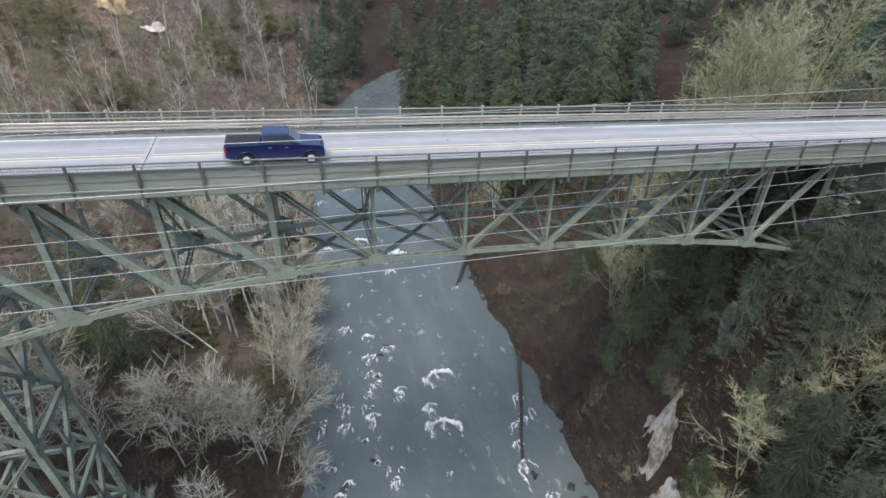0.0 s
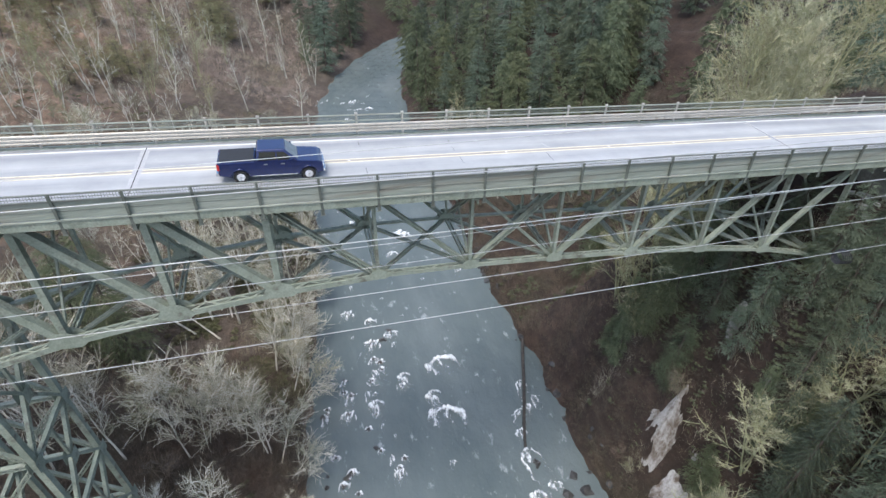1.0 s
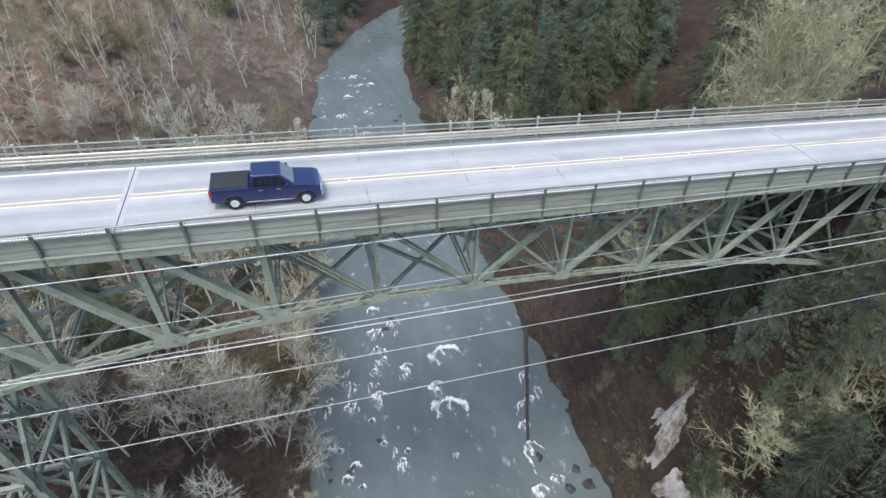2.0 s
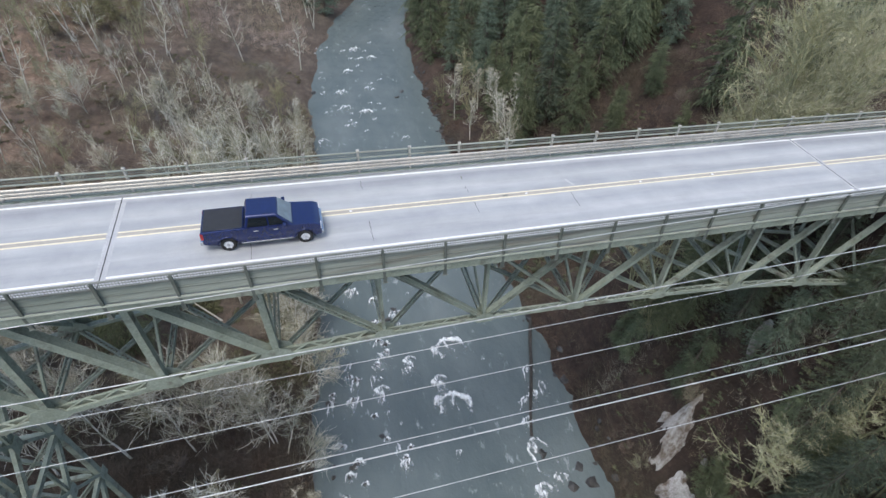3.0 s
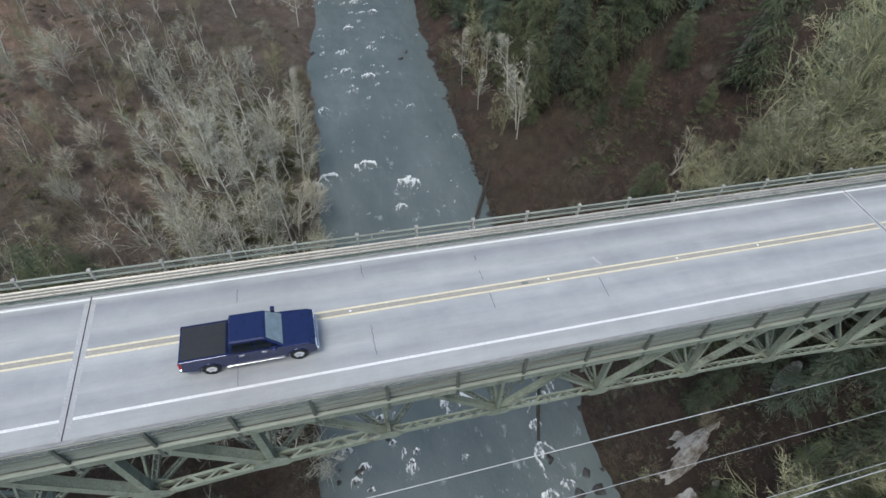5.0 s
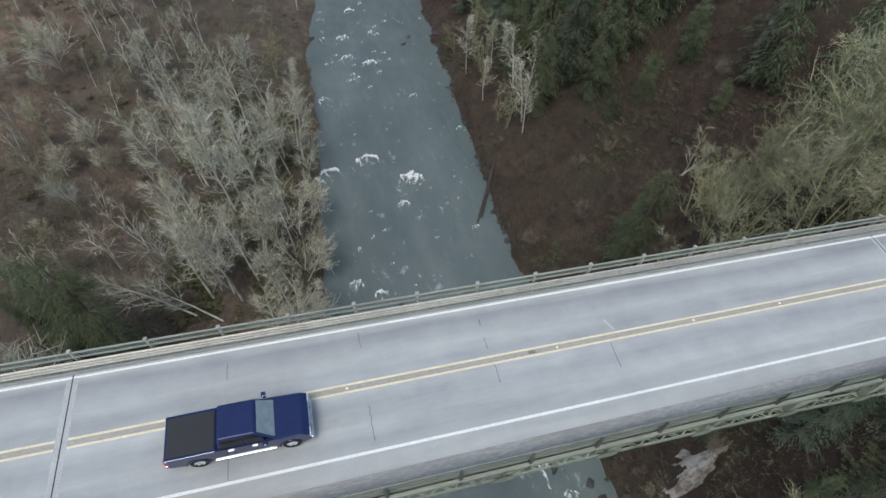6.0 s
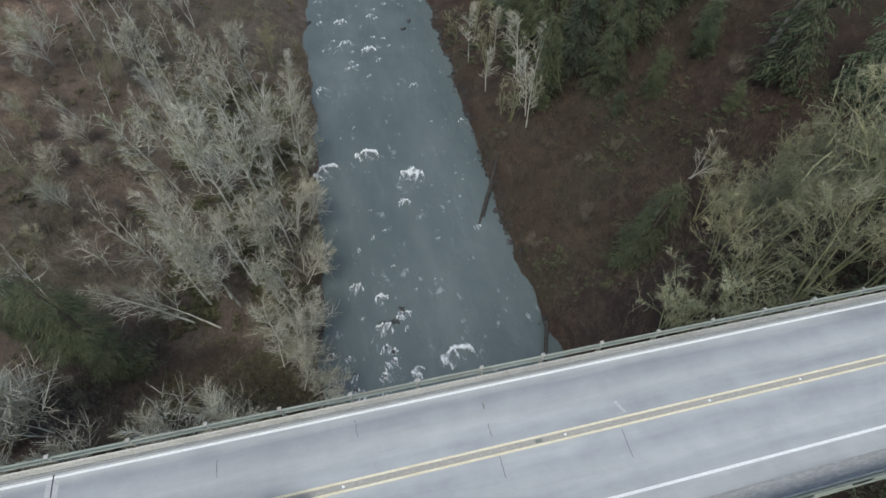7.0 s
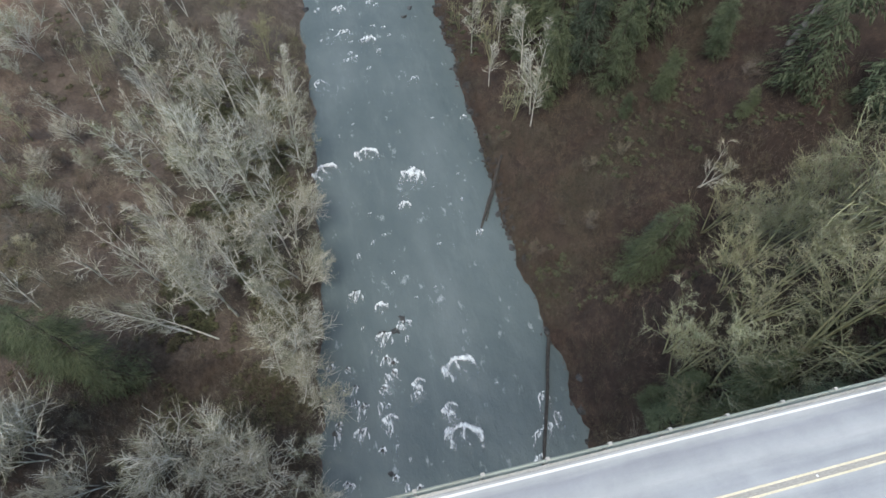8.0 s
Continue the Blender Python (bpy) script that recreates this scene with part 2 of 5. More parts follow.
def water_material():
    m, nt, b = shader("milky_river_water")
    g = nt.nodes.new("ShaderNodeNewGeometry").outputs["Position"]
    swirl = noise_node(nt, g, 0.09, 5, 0.6, (1.0, 0.45, 1.0))
    rip = noise_node(nt, g, 0.9, 6, 0.65, (1.0, 0.6, 1.0))
    fleck = noise_node(nt, g, 0.55, 8, 0.72, (1.0, 0.5, 1.0))
    col = ramp_node(nt, swirl, [(0.3, (0.092, 0.114, 0.114)), (0.55, (0.120, 0.143, 0.142)), (0.75, (0.147, 0.169, 0.168))])
    streak = ramp_node(nt, noise_node(nt, g, 0.45, 6, 0.7, (1.0, 0.22, 1.0)), [(0.55, (0, 0, 0)), (0.8, (0.22, 0.22, 0.22))])
    col = mix_node(nt, col, (0.23, 0.258, 0.258), streak)
    white = ramp_node(nt, fleck, [(0.61, (0, 0, 0)), (0.72, (1, 1, 1))])
    col = mix_node(nt, col, (0.55, 0.58, 0.58), mix_node(nt, (0, 0, 0), white, 0.5))
    nt.links.new(col, b.inputs["Base Color"])
    b.inputs["Roughness"].default_value, b.inputs["IOR"].default_value = 0.22, 1.33
    bn = nt.nodes.new("ShaderNodeBump")
    bn.inputs["Strength"].default_value, bn.inputs["Distance"].default_value = 0.55, 0.35
    nt.links.new(rip, bn.inputs["Height"])
    nt.links.new(bn.outputs[0], b.inputs["Normal"])
    return m


def foam_material():
    """Bubbly white where the froth is thick, torn into lace and letting the water through where it thins."""
    m = surface("white_water_foam", (0.62, 0.65, 0.655), (0.84, 0.86, 0.86), 1.6, 5, 0.85, 0, 0.3)
    nt = m.node_tree
    g = nt.nodes.new("ShaderNodeNewGeometry").outputs["Position"]
    thick = nt.nodes.new("ShaderNodeAttribute")
    thick.attribute_name = "froth"
    lace = nt.nodes.new("ShaderNodeMath")
    lace.operation = "MULTIPLY_ADD"
    lace.inputs[1].default_value = 0.8
    nt.links.new(noise_node(nt, g, 4.5, 5, 0.75, (1.0, 0.32, 1.0)), lace.inputs[0])
    thin = nt.nodes.new("ShaderNodeMath")
    thin.operation = "MULTIPLY"
    thin.inputs[1].default_value = 0.62
    nt.links.new(thick.outputs["Fac"], thin.inputs[0])
    nt.links.new(thin.outputs[0], lace.inputs[2])
    cover = ramp_node(nt, lace.outputs[0], [(0.60, (0, 0, 0)), (0.90, (0.94, 0.94, 0.94))])
    clear, both = nt.nodes.new("ShaderNodeBsdfTransparent"), nt.nodes.new("ShaderNodeMixShader")
    nt.links.new(cover, both.inputs[0])
    nt.links.new(clear.outputs[0], both.inputs[1])
    nt.links.new(nt.nodes["Principled BSDF"].outputs[0], both.inputs[2])
    nt.links.new(both.outputs[0], nt.nodes["Material Output"].inputs["Surface"])
    return m


M_GROUND, M_ROAD, M_WATER, M_FOAM = ground_material(), road_material(), water_material(), foam_material()


# ---- mesh helpers ----
class Build:
    """Gathers vertices and faces of one mesh."""

    def __init__(self):
        self.v, self.f = [], []

    def add(self, verts, faces):
        n = len(self.v)
        self.v.extend(verts)
        self.f.extend([tuple(i + n for i in f) for f in faces])

    def box(self, x0, x1, y0, y1, z0, z1, m=None):
        vs = [Vector((x, y, z)) for x in (x0, x1) for y in (y0, y1) for z in (z0, z1)]
        if m:
            vs = [m @ p for p in vs]
        self.add(vs, [(0, 1, 3, 2), (4, 6, 7, 5), (0, 4, 5, 1), (2, 3, 7, 6), (0, 2, 6, 4), (1, 5, 7, 3)])

    def beam(self, p, q, w, h, out=(0, 1, 0)):
        """A straight bar from p to q, w across in the plane that holds its normal 'out', h along 'out'."""
        p, q = Vector(p), Vector(q)
        ax = (q - p).normalized()
        o = Vector(out)
        o = (o - ax * o.dot(ax)).normalized()
        s = ax.cross(o)
        vs = [e + s * a * w / 2 + o * c * h / 2 for e in (p, q) for a, c in ((-1, -1), (1, -1), (1, 1), (-1, 1))]
        self.add(vs, [(0, 1, 5, 4), (1, 2, 6, 5), (2, 3, 7, 6), (3, 0, 4, 7), (3, 2, 1, 0), (4, 5, 6, 7)])

    def tube(self, pts, radii, n=6, cap=True):
        pts = [Vector(p) for p in pts]
        rings = []
        for i, p in enumerate(pts):
            ax = (pts[min(i + 1, len(pts) - 1)] - pts[max(i - 1, 0)]).normalized()
            u = ax.orthogonal().normalized() if abs(ax.z) < 0.9 else ax.cross(Vector((0, 1, 0))).normalized()
            w = ax.cross(u)
            rings.append([p + (u * math.cos(2 * math.pi * k / n) + w * math.sin(2 * math.pi * k / n)) * radii[i] for k in range(n)])
        vs = [v for r in rings for v in r]
        fs = [(i * n + k, i * n + (k + 1) % n, (i + 1) * n + (k + 1) % n, (i + 1) * n + k) for i in range(len(pts) - 1) for k in range(n)]
        if cap:
            fs += [tuple(range(n - 1, -1, -1)), tuple((len(pts) - 1) * n + k for k in range(n))]
        self.add(vs, fs)

    def spike(self, p, q, r):
        """A three-sided tapering twig."""
        ax = (q - p).normalized()
        u = ax.orthogonal().normalized() * r
        w = ax.cross(u)
        self.add([p + u, p - u * 0.5 + w * 0.87, p - u * 0.5 - w * 0.87, q], [(0, 1, 3), (1, 2, 3), (2, 0, 3)])

    def mesh(self, name, material, smooth=False):
        me = bpy.data.meshes.new(name)
        me.from_pydata([tuple(p) for p in self.v], [], self.f)
        me.materials.append(material)
        if smooth:
            me.shade_smooth()
        me.update()
        return me


def part(name, built, material, parent, label="", smooth=False):
    """Links a mesh as one part under a thing or a part."""
    data = built.mesh(name, material, smooth) if isinstance(built, Build) else built
    ob = new(name, data)
    ob.parent = parent
    if label:
        tagged(ob, label)
    return ob


def thing(name, label, category, group="", kind="", at=None):
    ob = new(name)
    ob.empty_display_size = 0.3
    if at is not None:
        ob.matrix_basis = at
    return tagged(ob, label, category, group, kind)


def single(name, built, material, label, category, group="", kind="", smooth=False):
    return tagged(new(name, built.mesh(name, material, smooth)), label, category, group, kind)


def rnd(a, b):
    return random.uniform(a, b)


def rounded(built, width=0.03, segments=2):
    """A copy of the gathered mesh with its sharp edges bevelled."""
    bm = bmesh.new()
    vs = [bm.verts.new(p) for p in built.v]
    for f in built.f:
        bm.faces.new([vs[i] for i in f])
    bmesh.ops.bevel(bm, geom=bm.edges[:], offset=width, segments=segments, affect="EDGES", profile=0.5, clamp_overlap=True)
    out = Build()
    bm.verts.index_update()
    out.add([v.co.copy() for v in bm.verts], [tuple(v.index for v in f.verts) for f in bm.faces])
    bm.free()
    return out


# ---- land and river ----
WATER = -51.95
EDGE_Y = (-400, -120, -40, 0, 15, 30, 55, 100, 130, 150, 170, 190, 215, 260, 320, 900)
EDGE_L = (-40, 0, 1, 2, 3, 5, 8, 9.5, 12.5, 16, 23, 33, 52, 100, 170, 900)
EDGE_R = (0, 38, 40, 40.5, 41, 39.8, 39.6, 40.8, 41.5, 43.5, 47.5, 56, 76, 130, 200, 940)


def smooth01(a, b, v):
    k = np.clip((v - a) / (b - a), 0, 1)
    return k * k * (3 - 2 * k)


def lumps(x, y, size, seed):
    """Smooth uneven ground, about -1 to 1."""
    r = np.random.RandomState(seed)
    out = np.zeros_like(x, dtype=float)
    for k in range(7):
        a, p, s = r.uniform(0, 2 * np.pi), r.uniform(0, 6.28), size * r.uniform(0.5, 1.6)
        out = out + np.sin((x * np.cos(a) + y * np.sin(a)) * 6.28 / s + p) / 4
    return out


def ground_height(x, y):
    x, y = np.asarray(x, float), np.asarray(y, float)
    xl, xr = np.interp(y, EDGE_Y, EDGE_L), np.interp(y, EDGE_Y, EDGE_R)
    wig = lumps(x, y, 14, 5) * 0.7 + lumps(x, y, 4.5, 6) * 0.35
    sl, sr = xl + wig + lumps(x, y, 24, 8) * 1.0 - x, x - xr + wig
    steep = smooth01(34, 8, y) * smooth01(-110, -60, y)
    r_far = np.interp(sr, (-20, -3, 0, 3, 12, 20, 33, 60, 100, 200, 1500), (-4, -1.2, 0, 2.2, 6.5, 11, 19.5, 33, 50, 72, 160))
    r_near = np.interp(sr, (-20, -3, 0, 1.5, 4, 6, 8, 10, 12, 16, 40, 100, 1500), (-4, -1.2, 0, 5, 14, 23, 32, 39, 43, 46.3, 48, 52, 120))
    l_far = np.interp(sl, (-20, -3, 0, 4, 10, 20, 45, 70, 110, 200, 1500), (-4, -1.2, 0, 1.8, 3.2, 4.8, 10.5, 19, 33, 62, 150))
    l_near = np.interp(sl, (-20, -3, 0, 4, 12, 20, 30, 42, 55, 100, 1500), (-4, -1.2, 0, 2.5, 6, 11, 21, 38, 50, 55, 120))
    r_front = np.interp(sr, (-20, -3, 0, 2, 6, 10, 14, 18, 22, 40, 100, 1500), (-4, -1.2, 0, 2.5, 9, 18, 28, 38, 45, 48, 52, 120))
    r_near = r_near + (r_front - r_near) * np.maximum(smooth01(-7, -11, y), smooth01(-0.8, -3.2, y) * smooth01(49, 46.5, x))
    right, left = r_far + (r_near - r_far) * steep, l_far + (l_near - l_far) * steep
    h = np.where(x > (xl + xr) / 2, right, left)
    s = np.maximum(sl, sr)
    back = np.maximum(y - 190, 0) * 0.16 * smooth01(2, 40, s)
    rough = (lumps(x, y, 9, 2) * 0.45 + lumps(x, y, 31, 3) * 1.3 + lumps(x, y, 90, 4) * 2.0) * smooth01(1, 14, s)
    road_bed = smooth01(9, 5, np.abs(y + 1)) * np.maximum(smooth01(56, 60, x), smooth01(-52, -56, x))
    z = WATER + h + back + rough
    return z + (np.minimum(z, -0.0615 * x - 0.5) - z) * road_bed


def height(x, y):
    return float(ground_height(np.array([x]), np.array([y]))[0])


def spaced(fine0, fine1, step, reach):
    mid = list(np.arange(fine0, fine1 + step, step))
    low, high, d = [fine0], [fine1 + step], step
    while high[-1] < reach:
        d *= 1.22
        high.append(high[-1] + d)
        low.append(low[-1] - d)
    return np.array(low[:0:-1] + mid + high[1:])


def make_ground():
    xs, ys = spaced(-70, 100, 1.5, 1800), spaced(-45, 215, 1.7, 1800)
    gx, gy = np.meshgrid(xs, ys, indexing="ij")
    gz = ground_height(gx, gy)
    n, k = gx.shape
    verts = np.stack([gx, gy, gz], -1).reshape(-1, 3)
    i = np.arange(n * k).reshape(n, k)
    faces = np.stack([i[:-1, :-1], i[1:, :-1], i[1:, 1:], i[:-1, 1:]], -1).reshape(-1, 4)
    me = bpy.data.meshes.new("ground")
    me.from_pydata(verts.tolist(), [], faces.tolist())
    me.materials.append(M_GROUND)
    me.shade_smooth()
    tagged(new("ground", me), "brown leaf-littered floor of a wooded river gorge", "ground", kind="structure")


def make_water():
    """One sheet down the channel, with low standing waves."""
    ys = np.arange(-140, 330, 1.0)
    us = np.linspace(0, 1, 60)
    xl, xr = np.interp(ys, EDGE_Y, EDGE_L) - 6, np.interp(ys, EDGE_Y, EDGE_R) + 6
    gx = xl[:, None] + (xr - xl)[:, None] * us[None]
    gy = np.repeat(ys[:, None], 60, 1)
    gz = WATER + 0.10 * lumps(gx, gy * 0.7, 3.2, 11) + 0.06 * lumps(gx, gy, 1.9, 12)
    n, k = gx.shape
    i = np.arange(n * k).reshape(n, k)
    faces = np.stack([i[:-1, :-1], i[:-1, 1:], i[1:, 1:], i[1:, :-1]], -1).reshape(-1, 4)
    me = bpy.data.meshes.new("water")
    me.from_pydata(np.stack([gx, gy, gz], -1).reshape(-1, 3).tolist(), [], faces.tolist())
    me.materials.append(M_WATER)
    me.shade_smooth()
    tagged(new("water", me), "milky grey-green river running fast through the gorge", "river", kind="structure")


make_ground()
make_water()


# ---- the bridge ----
GRADE = 0.0615
NEAR_Y, FAR_Y = -4.05, 2.10          # the two trusses
RAIL_NEAR, RAIL_FAR = -5.36, 3.39    # the two railings
X0, X1 = -57.6, 83.2                 # the ends of deck and railings
PANEL = 6.3


def lie(p):
    """Bridge places follow the road's grade; uprights stay plumb."""
    return Vector((p[0], p[1], p[2] - GRADE * p[0]))


def graded(built):
    built.v = [lie(p) for p in built.v]
    return built


bridge = thing("bridge", "pale green steel deck truss bridge carrying a two-lane road", "bridge")


def strip(name, x0, x1, y0, y1, z0, z1, material, label="", step=3.2, parent=None):
    b = Build()
    b.box(x0, x1, y0, y1, z0, z1)
    return part(name, graded(b), material, parent or bridge, label)


# deck, road surface and paint
strip("deck_slab", X0, X1, RAIL_NEAR + 0.12, RAIL_FAR - 0.10, -0.30, -0.08, M_CONC)
strip("road_surface", X0, X1, -4.30, 3.22, -0.078, -0.04, M_ROAD, "sun-bleached grey asphalt with faint wheel paths")
strip("kerb", X0, X1, -5.16, -4.30, -0.078, 0.02, M_KERB, "dusty grey concrete shoulder strip")
strip("kerb", X0, X1, 3.22, 3.29, -0.078, 0.10, M_KERB)
strip("edge_line", X0, X1, 3.00, 3.12, -0.04, -0.034, M_WHITE, "white edge line")
strip("edge_line", X0, X1, -3.41, -3.27, -0.04, -0.034, M_WHITE, "white edge line")
strip("centre_line", X0, X1, 0.00, 0.11, -0.04, -0.034, M_YELLOW, "worn yellow line")
strip("centre_line", X0, X1, -0.38, -0.27, -0.04, -0.034, M_YELLOW, "worn yellow line")
M_BETWEEN = surface("faded_yellow_wash", (0.35, 0.325, 0.285), (0.41, 0.385, 0.34), 0.6, 18, 0.75, 0, 0.1, stretch=(0.3, 1, 1))
strip("centre_wash", X0, X1, -0.27, 0.00, -0.04, -0.036, M_BETWEEN)
M_BLEACH = surface("chalky_joint_concrete", (0.40, 0.40, 0.405), (0.49, 0.49, 0.495), 0.8, 14, 0.85, 0, 0.2)


def joint(x, wide):
    strip("joint_header", x - wide, x - 0.028, -4.30, 3.0, -0.04, -0.032, M_BLEACH, "pale concrete joint header")
    strip("joint_header", x + 0.028, x + wide, -4.30, 3.0, -0.04, -0.032, M_BLEACH, "pale concrete joint header")
    strip("joint_seal", x - 0.028, x + 0.028, -5.16, 3.2, -0.04, -0.03, M_SEAL, "dark expansion joint")


joint(-0.6, 0.26)
joint(45.2, 0.22)
joint(-44.0, 0.3)


def crack(x, y0, y1, wide=0.035):
    b, n = Build(), 9
    prev = None
    for k in range(n + 1):
        p = Vector((x + rnd(-0.04, 0.04), y0 + (y1 - y0) * k / n, -0.0375))
        if prev:
            b.beam(prev, p, wide, 0.006, (0, 0, 1))
        prev = p
    part("crack", graded(b), M_SEAL, bridge)


for cx, ca, cb in ((6.3, 2.3, 1.5), (6.3, -0.45, -3.2), (12.7, 2.75, 1.9), (12.65, -1.2, -2.9), (19.1, -0.4, -1.4), (19.0, 1.2, 0.5), (25.4, -0.5, -1.9)):
    crack(cx, ca, cb, 0.02)
strip("tar_patch", 18.98, 19.06, 1.95, 2.25, -0.04, -0.035, M_RAIL)
strip("drain_cover", 21.0, 21.35, -0.23, -0.05, -0.04, -0.030, M_RAIL)
scuff = Build()
scuff.beam((25.65, 0.9, -0.0365), (25.95, 0.25, -0.0365), 0.18, 0.006, (0, 0, 1))
part("chalk_scuff", graded(scuff), M_BLEACH, bridge)
for rx in (-9.0, 11.7, 22.5, 30.5, 36.0):
    strip("road_stud", rx, rx + 0.12, -0.19, -0.08, -0.04, -0.015, M_WHITE)


# railings
def make_railing(y, out, bar_paint, post_paint):
    """out: +1 or -1, the side that faces away from the road."""
    rail = Build()
    rail.tube([(X0, y, 1.60), (X1, y, 1.60)], [0.055, 0.055], 8)
    railing = part("railing", graded(rail), bar_paint, bridge, "weathered green-grey steel railing")
    low = Build()
    low.box(X0, X1, y - 0.04, y + 0.04, 1.17, 1.25)
    part("lower_rail", graded(low), bar_paint, railing)
    # three-wave guard beam on the road side of the posts
    wave = [(0.42, 0.0), (0.47, -0.07), (0.55, -0.07), (0.60, 0.0), (0.64, 0.0), (0.69, -0.07), (0.77, -0.07), (0.82, 0.0), (0.86, 0.0),
            (0.91, -0.07), (0.99, -0.07), (1.04, 0.0)]
    g, k = Build(), len(wave)
    front = [Vector((x, y - out * 0.13 + out * d, z - GRADE * x)) for x in (0, 3.203) for z, d in wave]
    back = [p + Vector((0, out * 0.012, 0)) for p in front]
    n = 2 * k
    g.add(front + back, [(i, i + 1, k + i + 1, k + i) for i in range(k - 1)] + [(n + i, n + k + i, n + k + i + 1, n + i + 1) for i in range(k - 1)]
          + [(0, k, n + k, n), (k - 1, n + k - 1, n + n - 1, n - 1)])
    beams = g.mesh("guard_beam", M_GALV)
    edge = Build()
    edge.box(X0, X1, y - 0.10, y + 0.02, -0.34, 0.14)
    part("fascia_plate", graded(edge), M_STEEL, railing)
    lip = Build()
    lip.box(X0, X1, y + out * 0.02, y + out * 0.17, 0.14, 0.20)
    part("fascia_ledge", graded(lip), M_PLATE, railing)
    post = Build()
    post.box(-0.055, 0.055, y - 0.06 + out * 0.03, y + 0.06 + out * 0.03, -0.55, 1.64)
    post.box(-0.075, 0.075, y + out * 0.10 - 0.012, y + out * 0.10 + 0.012, -0.30, 1.58)
    post.box(-0.10, 0.10, y + out * 0.05 - 0.05, y + out * 0.05 + 0.05, -0.70, -0.30)
    post.box(-0.14, 0.14, y - 0.02, y + out * 0.14, -0.74, -0.70)
    if out > 0:
        post.box(-0.09, 0.09, y - 0.05, y + 0.11, 1.64, 1.76)
    posts = rounded(post, 0.008, 1).mesh("post", post_paint)
    bars = Build()
    for k in range(1, 24):
        bars.box(k * 3.2 / 24 - 0.011, k * 3.2 / 24 + 0.011, y - 0.011, y + 0.011, 1.25, 1.56)
    bars.box(0.08, 3.12, y - 0.012, y + 0.012, 1.395, 1.42)
    bars.v = [Vector((p.x, p.y, p.z - GRADE * p.x)) for p in bars.v]
    panels = bars.mesh("picket_panel", M_RAIL)
    for k in range(int(round((X1 - X0) / 3.2)) + 1):
        x = X0 + 3.2 * k
        o = part("post", posts, post_paint, railing)
        o.location = lie((x, 0, 0))
        if x < X1 - 1:
            for piece, data in (("picket_panel", panels), ("guard_beam", beams)):
                o = part(piece, data, M_RAIL, railing, "dull beige-grey corrugated steel beam" if piece == "guard_beam" else "")
                o.location = lie((x, 0, 0))
    return railing


near_railing = make_railing(RAIL_NEAR, -1, M_RAIL, M_POST)
make_railing(RAIL_FAR, 1, M_PLATE, M_GALV)
skirt = Build()
skirt.box(X0, X1, RAIL_NEAR + 0.085, RAIL_NEAR + 0.10, 0.16, 1.16)
part("splash_plate", graded(skirt), M_PLATE, near_railing, "pale grey-green sheet steel parapet plate with rust streaks")
stiff = Build()
stiff.box(X0, X1, RAIL_NEAR + 0.055, RAIL_NEAR + 0.085, 0.60, 0.63)
part("stiffener", graded(stiff), M_RAIL, near_railing, "weathered steel angle along the parapet plate")
# truss
NODES = {-9: 6.9, -8: 7.0, -7: 7.3, -6: 7.9, -5: 8.8, -4: 9.9, -3: 10.9, -2: 10.8, -1: 9.1, 0: 7.88, 1: 7.02, 2: 6.5, 3: 6.45, 4: 6.6, 5: 6.85,
         6: 7.3, 7: 8.1, 8: 9.4}
TOP = -0.52


def node(k, y, low):
    return lie((k * PANEL, y, -NODES[k] if low else TOP))


def member(name, p, q, w, h, out=(0, 1, 0)):
    """A built-up bar: a web between two slightly wider cover plates."""
    b = Build()
    b.beam(p, q, w * 0.86, h * 0.94, out)
    o = Vector(out)
    ax = (Vector(q) - Vector(p)).normalized()
    o = (o - ax * o.dot(ax)).normalized()
    for s in (-1, 1):
        b.beam(Vector(p) + o * s * h / 2, Vector(q) + o * s * h / 2, w, 0.03, out)
    return part(name, b, M_STEEL, bridge)


def lattice(name, p, q, w, h, out=(0, 1, 0), pitch=0.55, bar=0.07):
    """Two channels laced together with zigzag flats on both faces."""
    b = Build()
    p, q, o = Vector(p), Vector(q), Vector(out)
    ax = (q - p).normalized()
    o = (o - ax * o.dot(ax)).normalized()
    s = ax.cross(o)
    for k in (-1, 1):
        b.beam(p + s * k * (w / 2 - bar / 2), q + s * k * (w / 2 - bar / 2), bar, h, o)
    n = max(2, int((q - p).length / (w * pitch * 1.6)))
    for face in (-1, 1):
        for i in range(n):
            a, c = p + (q - p) * (i / n), p + (q - p) * ((i + 1) / n)
            k = 1 if i % 2 else -1
            b.beam(a + s * k * w * 0.42 + o * face * h / 2, c - s * k * w * 0.42 + o * face * h / 2, bar * 0.8, 0.014, o)
    return part(name, b, M_STEEL, bridge)


def gusset(p, y, size, low):
    b = Build()
    k = size
    shape = [(-k * 1.25, 0), (-k * 0.9, k * 0.75), (-0.25, k * 1.05), (0.25, k * 1.05), (k * 0.9, k * 0.75), (k * 1.25, 0), (k * 0.8, -k * 0.35), (-k * 0.8, -k * 0.35)]
    if not low:
        shape = [(a, -c) for a, c in shape][::-1]
    for d in (-0.31, 0.29):
        b = Build()
        front = [Vector((p.x + a, y + d, p.z + c - GRADE * a)) for a, c in shape]
        back = [v + Vector((0, 0.02, 0)) for v in front]
        n = len(shape)
        b.add(front + back, [tuple(range(n)), tuple(range(2 * n - 1, n - 1, -1))] + [(i, n + i, n + (i + 1) % n, (i + 1) % n) for i in range(n)])
        part("gusset_plate", b, M_STEEL, bridge)


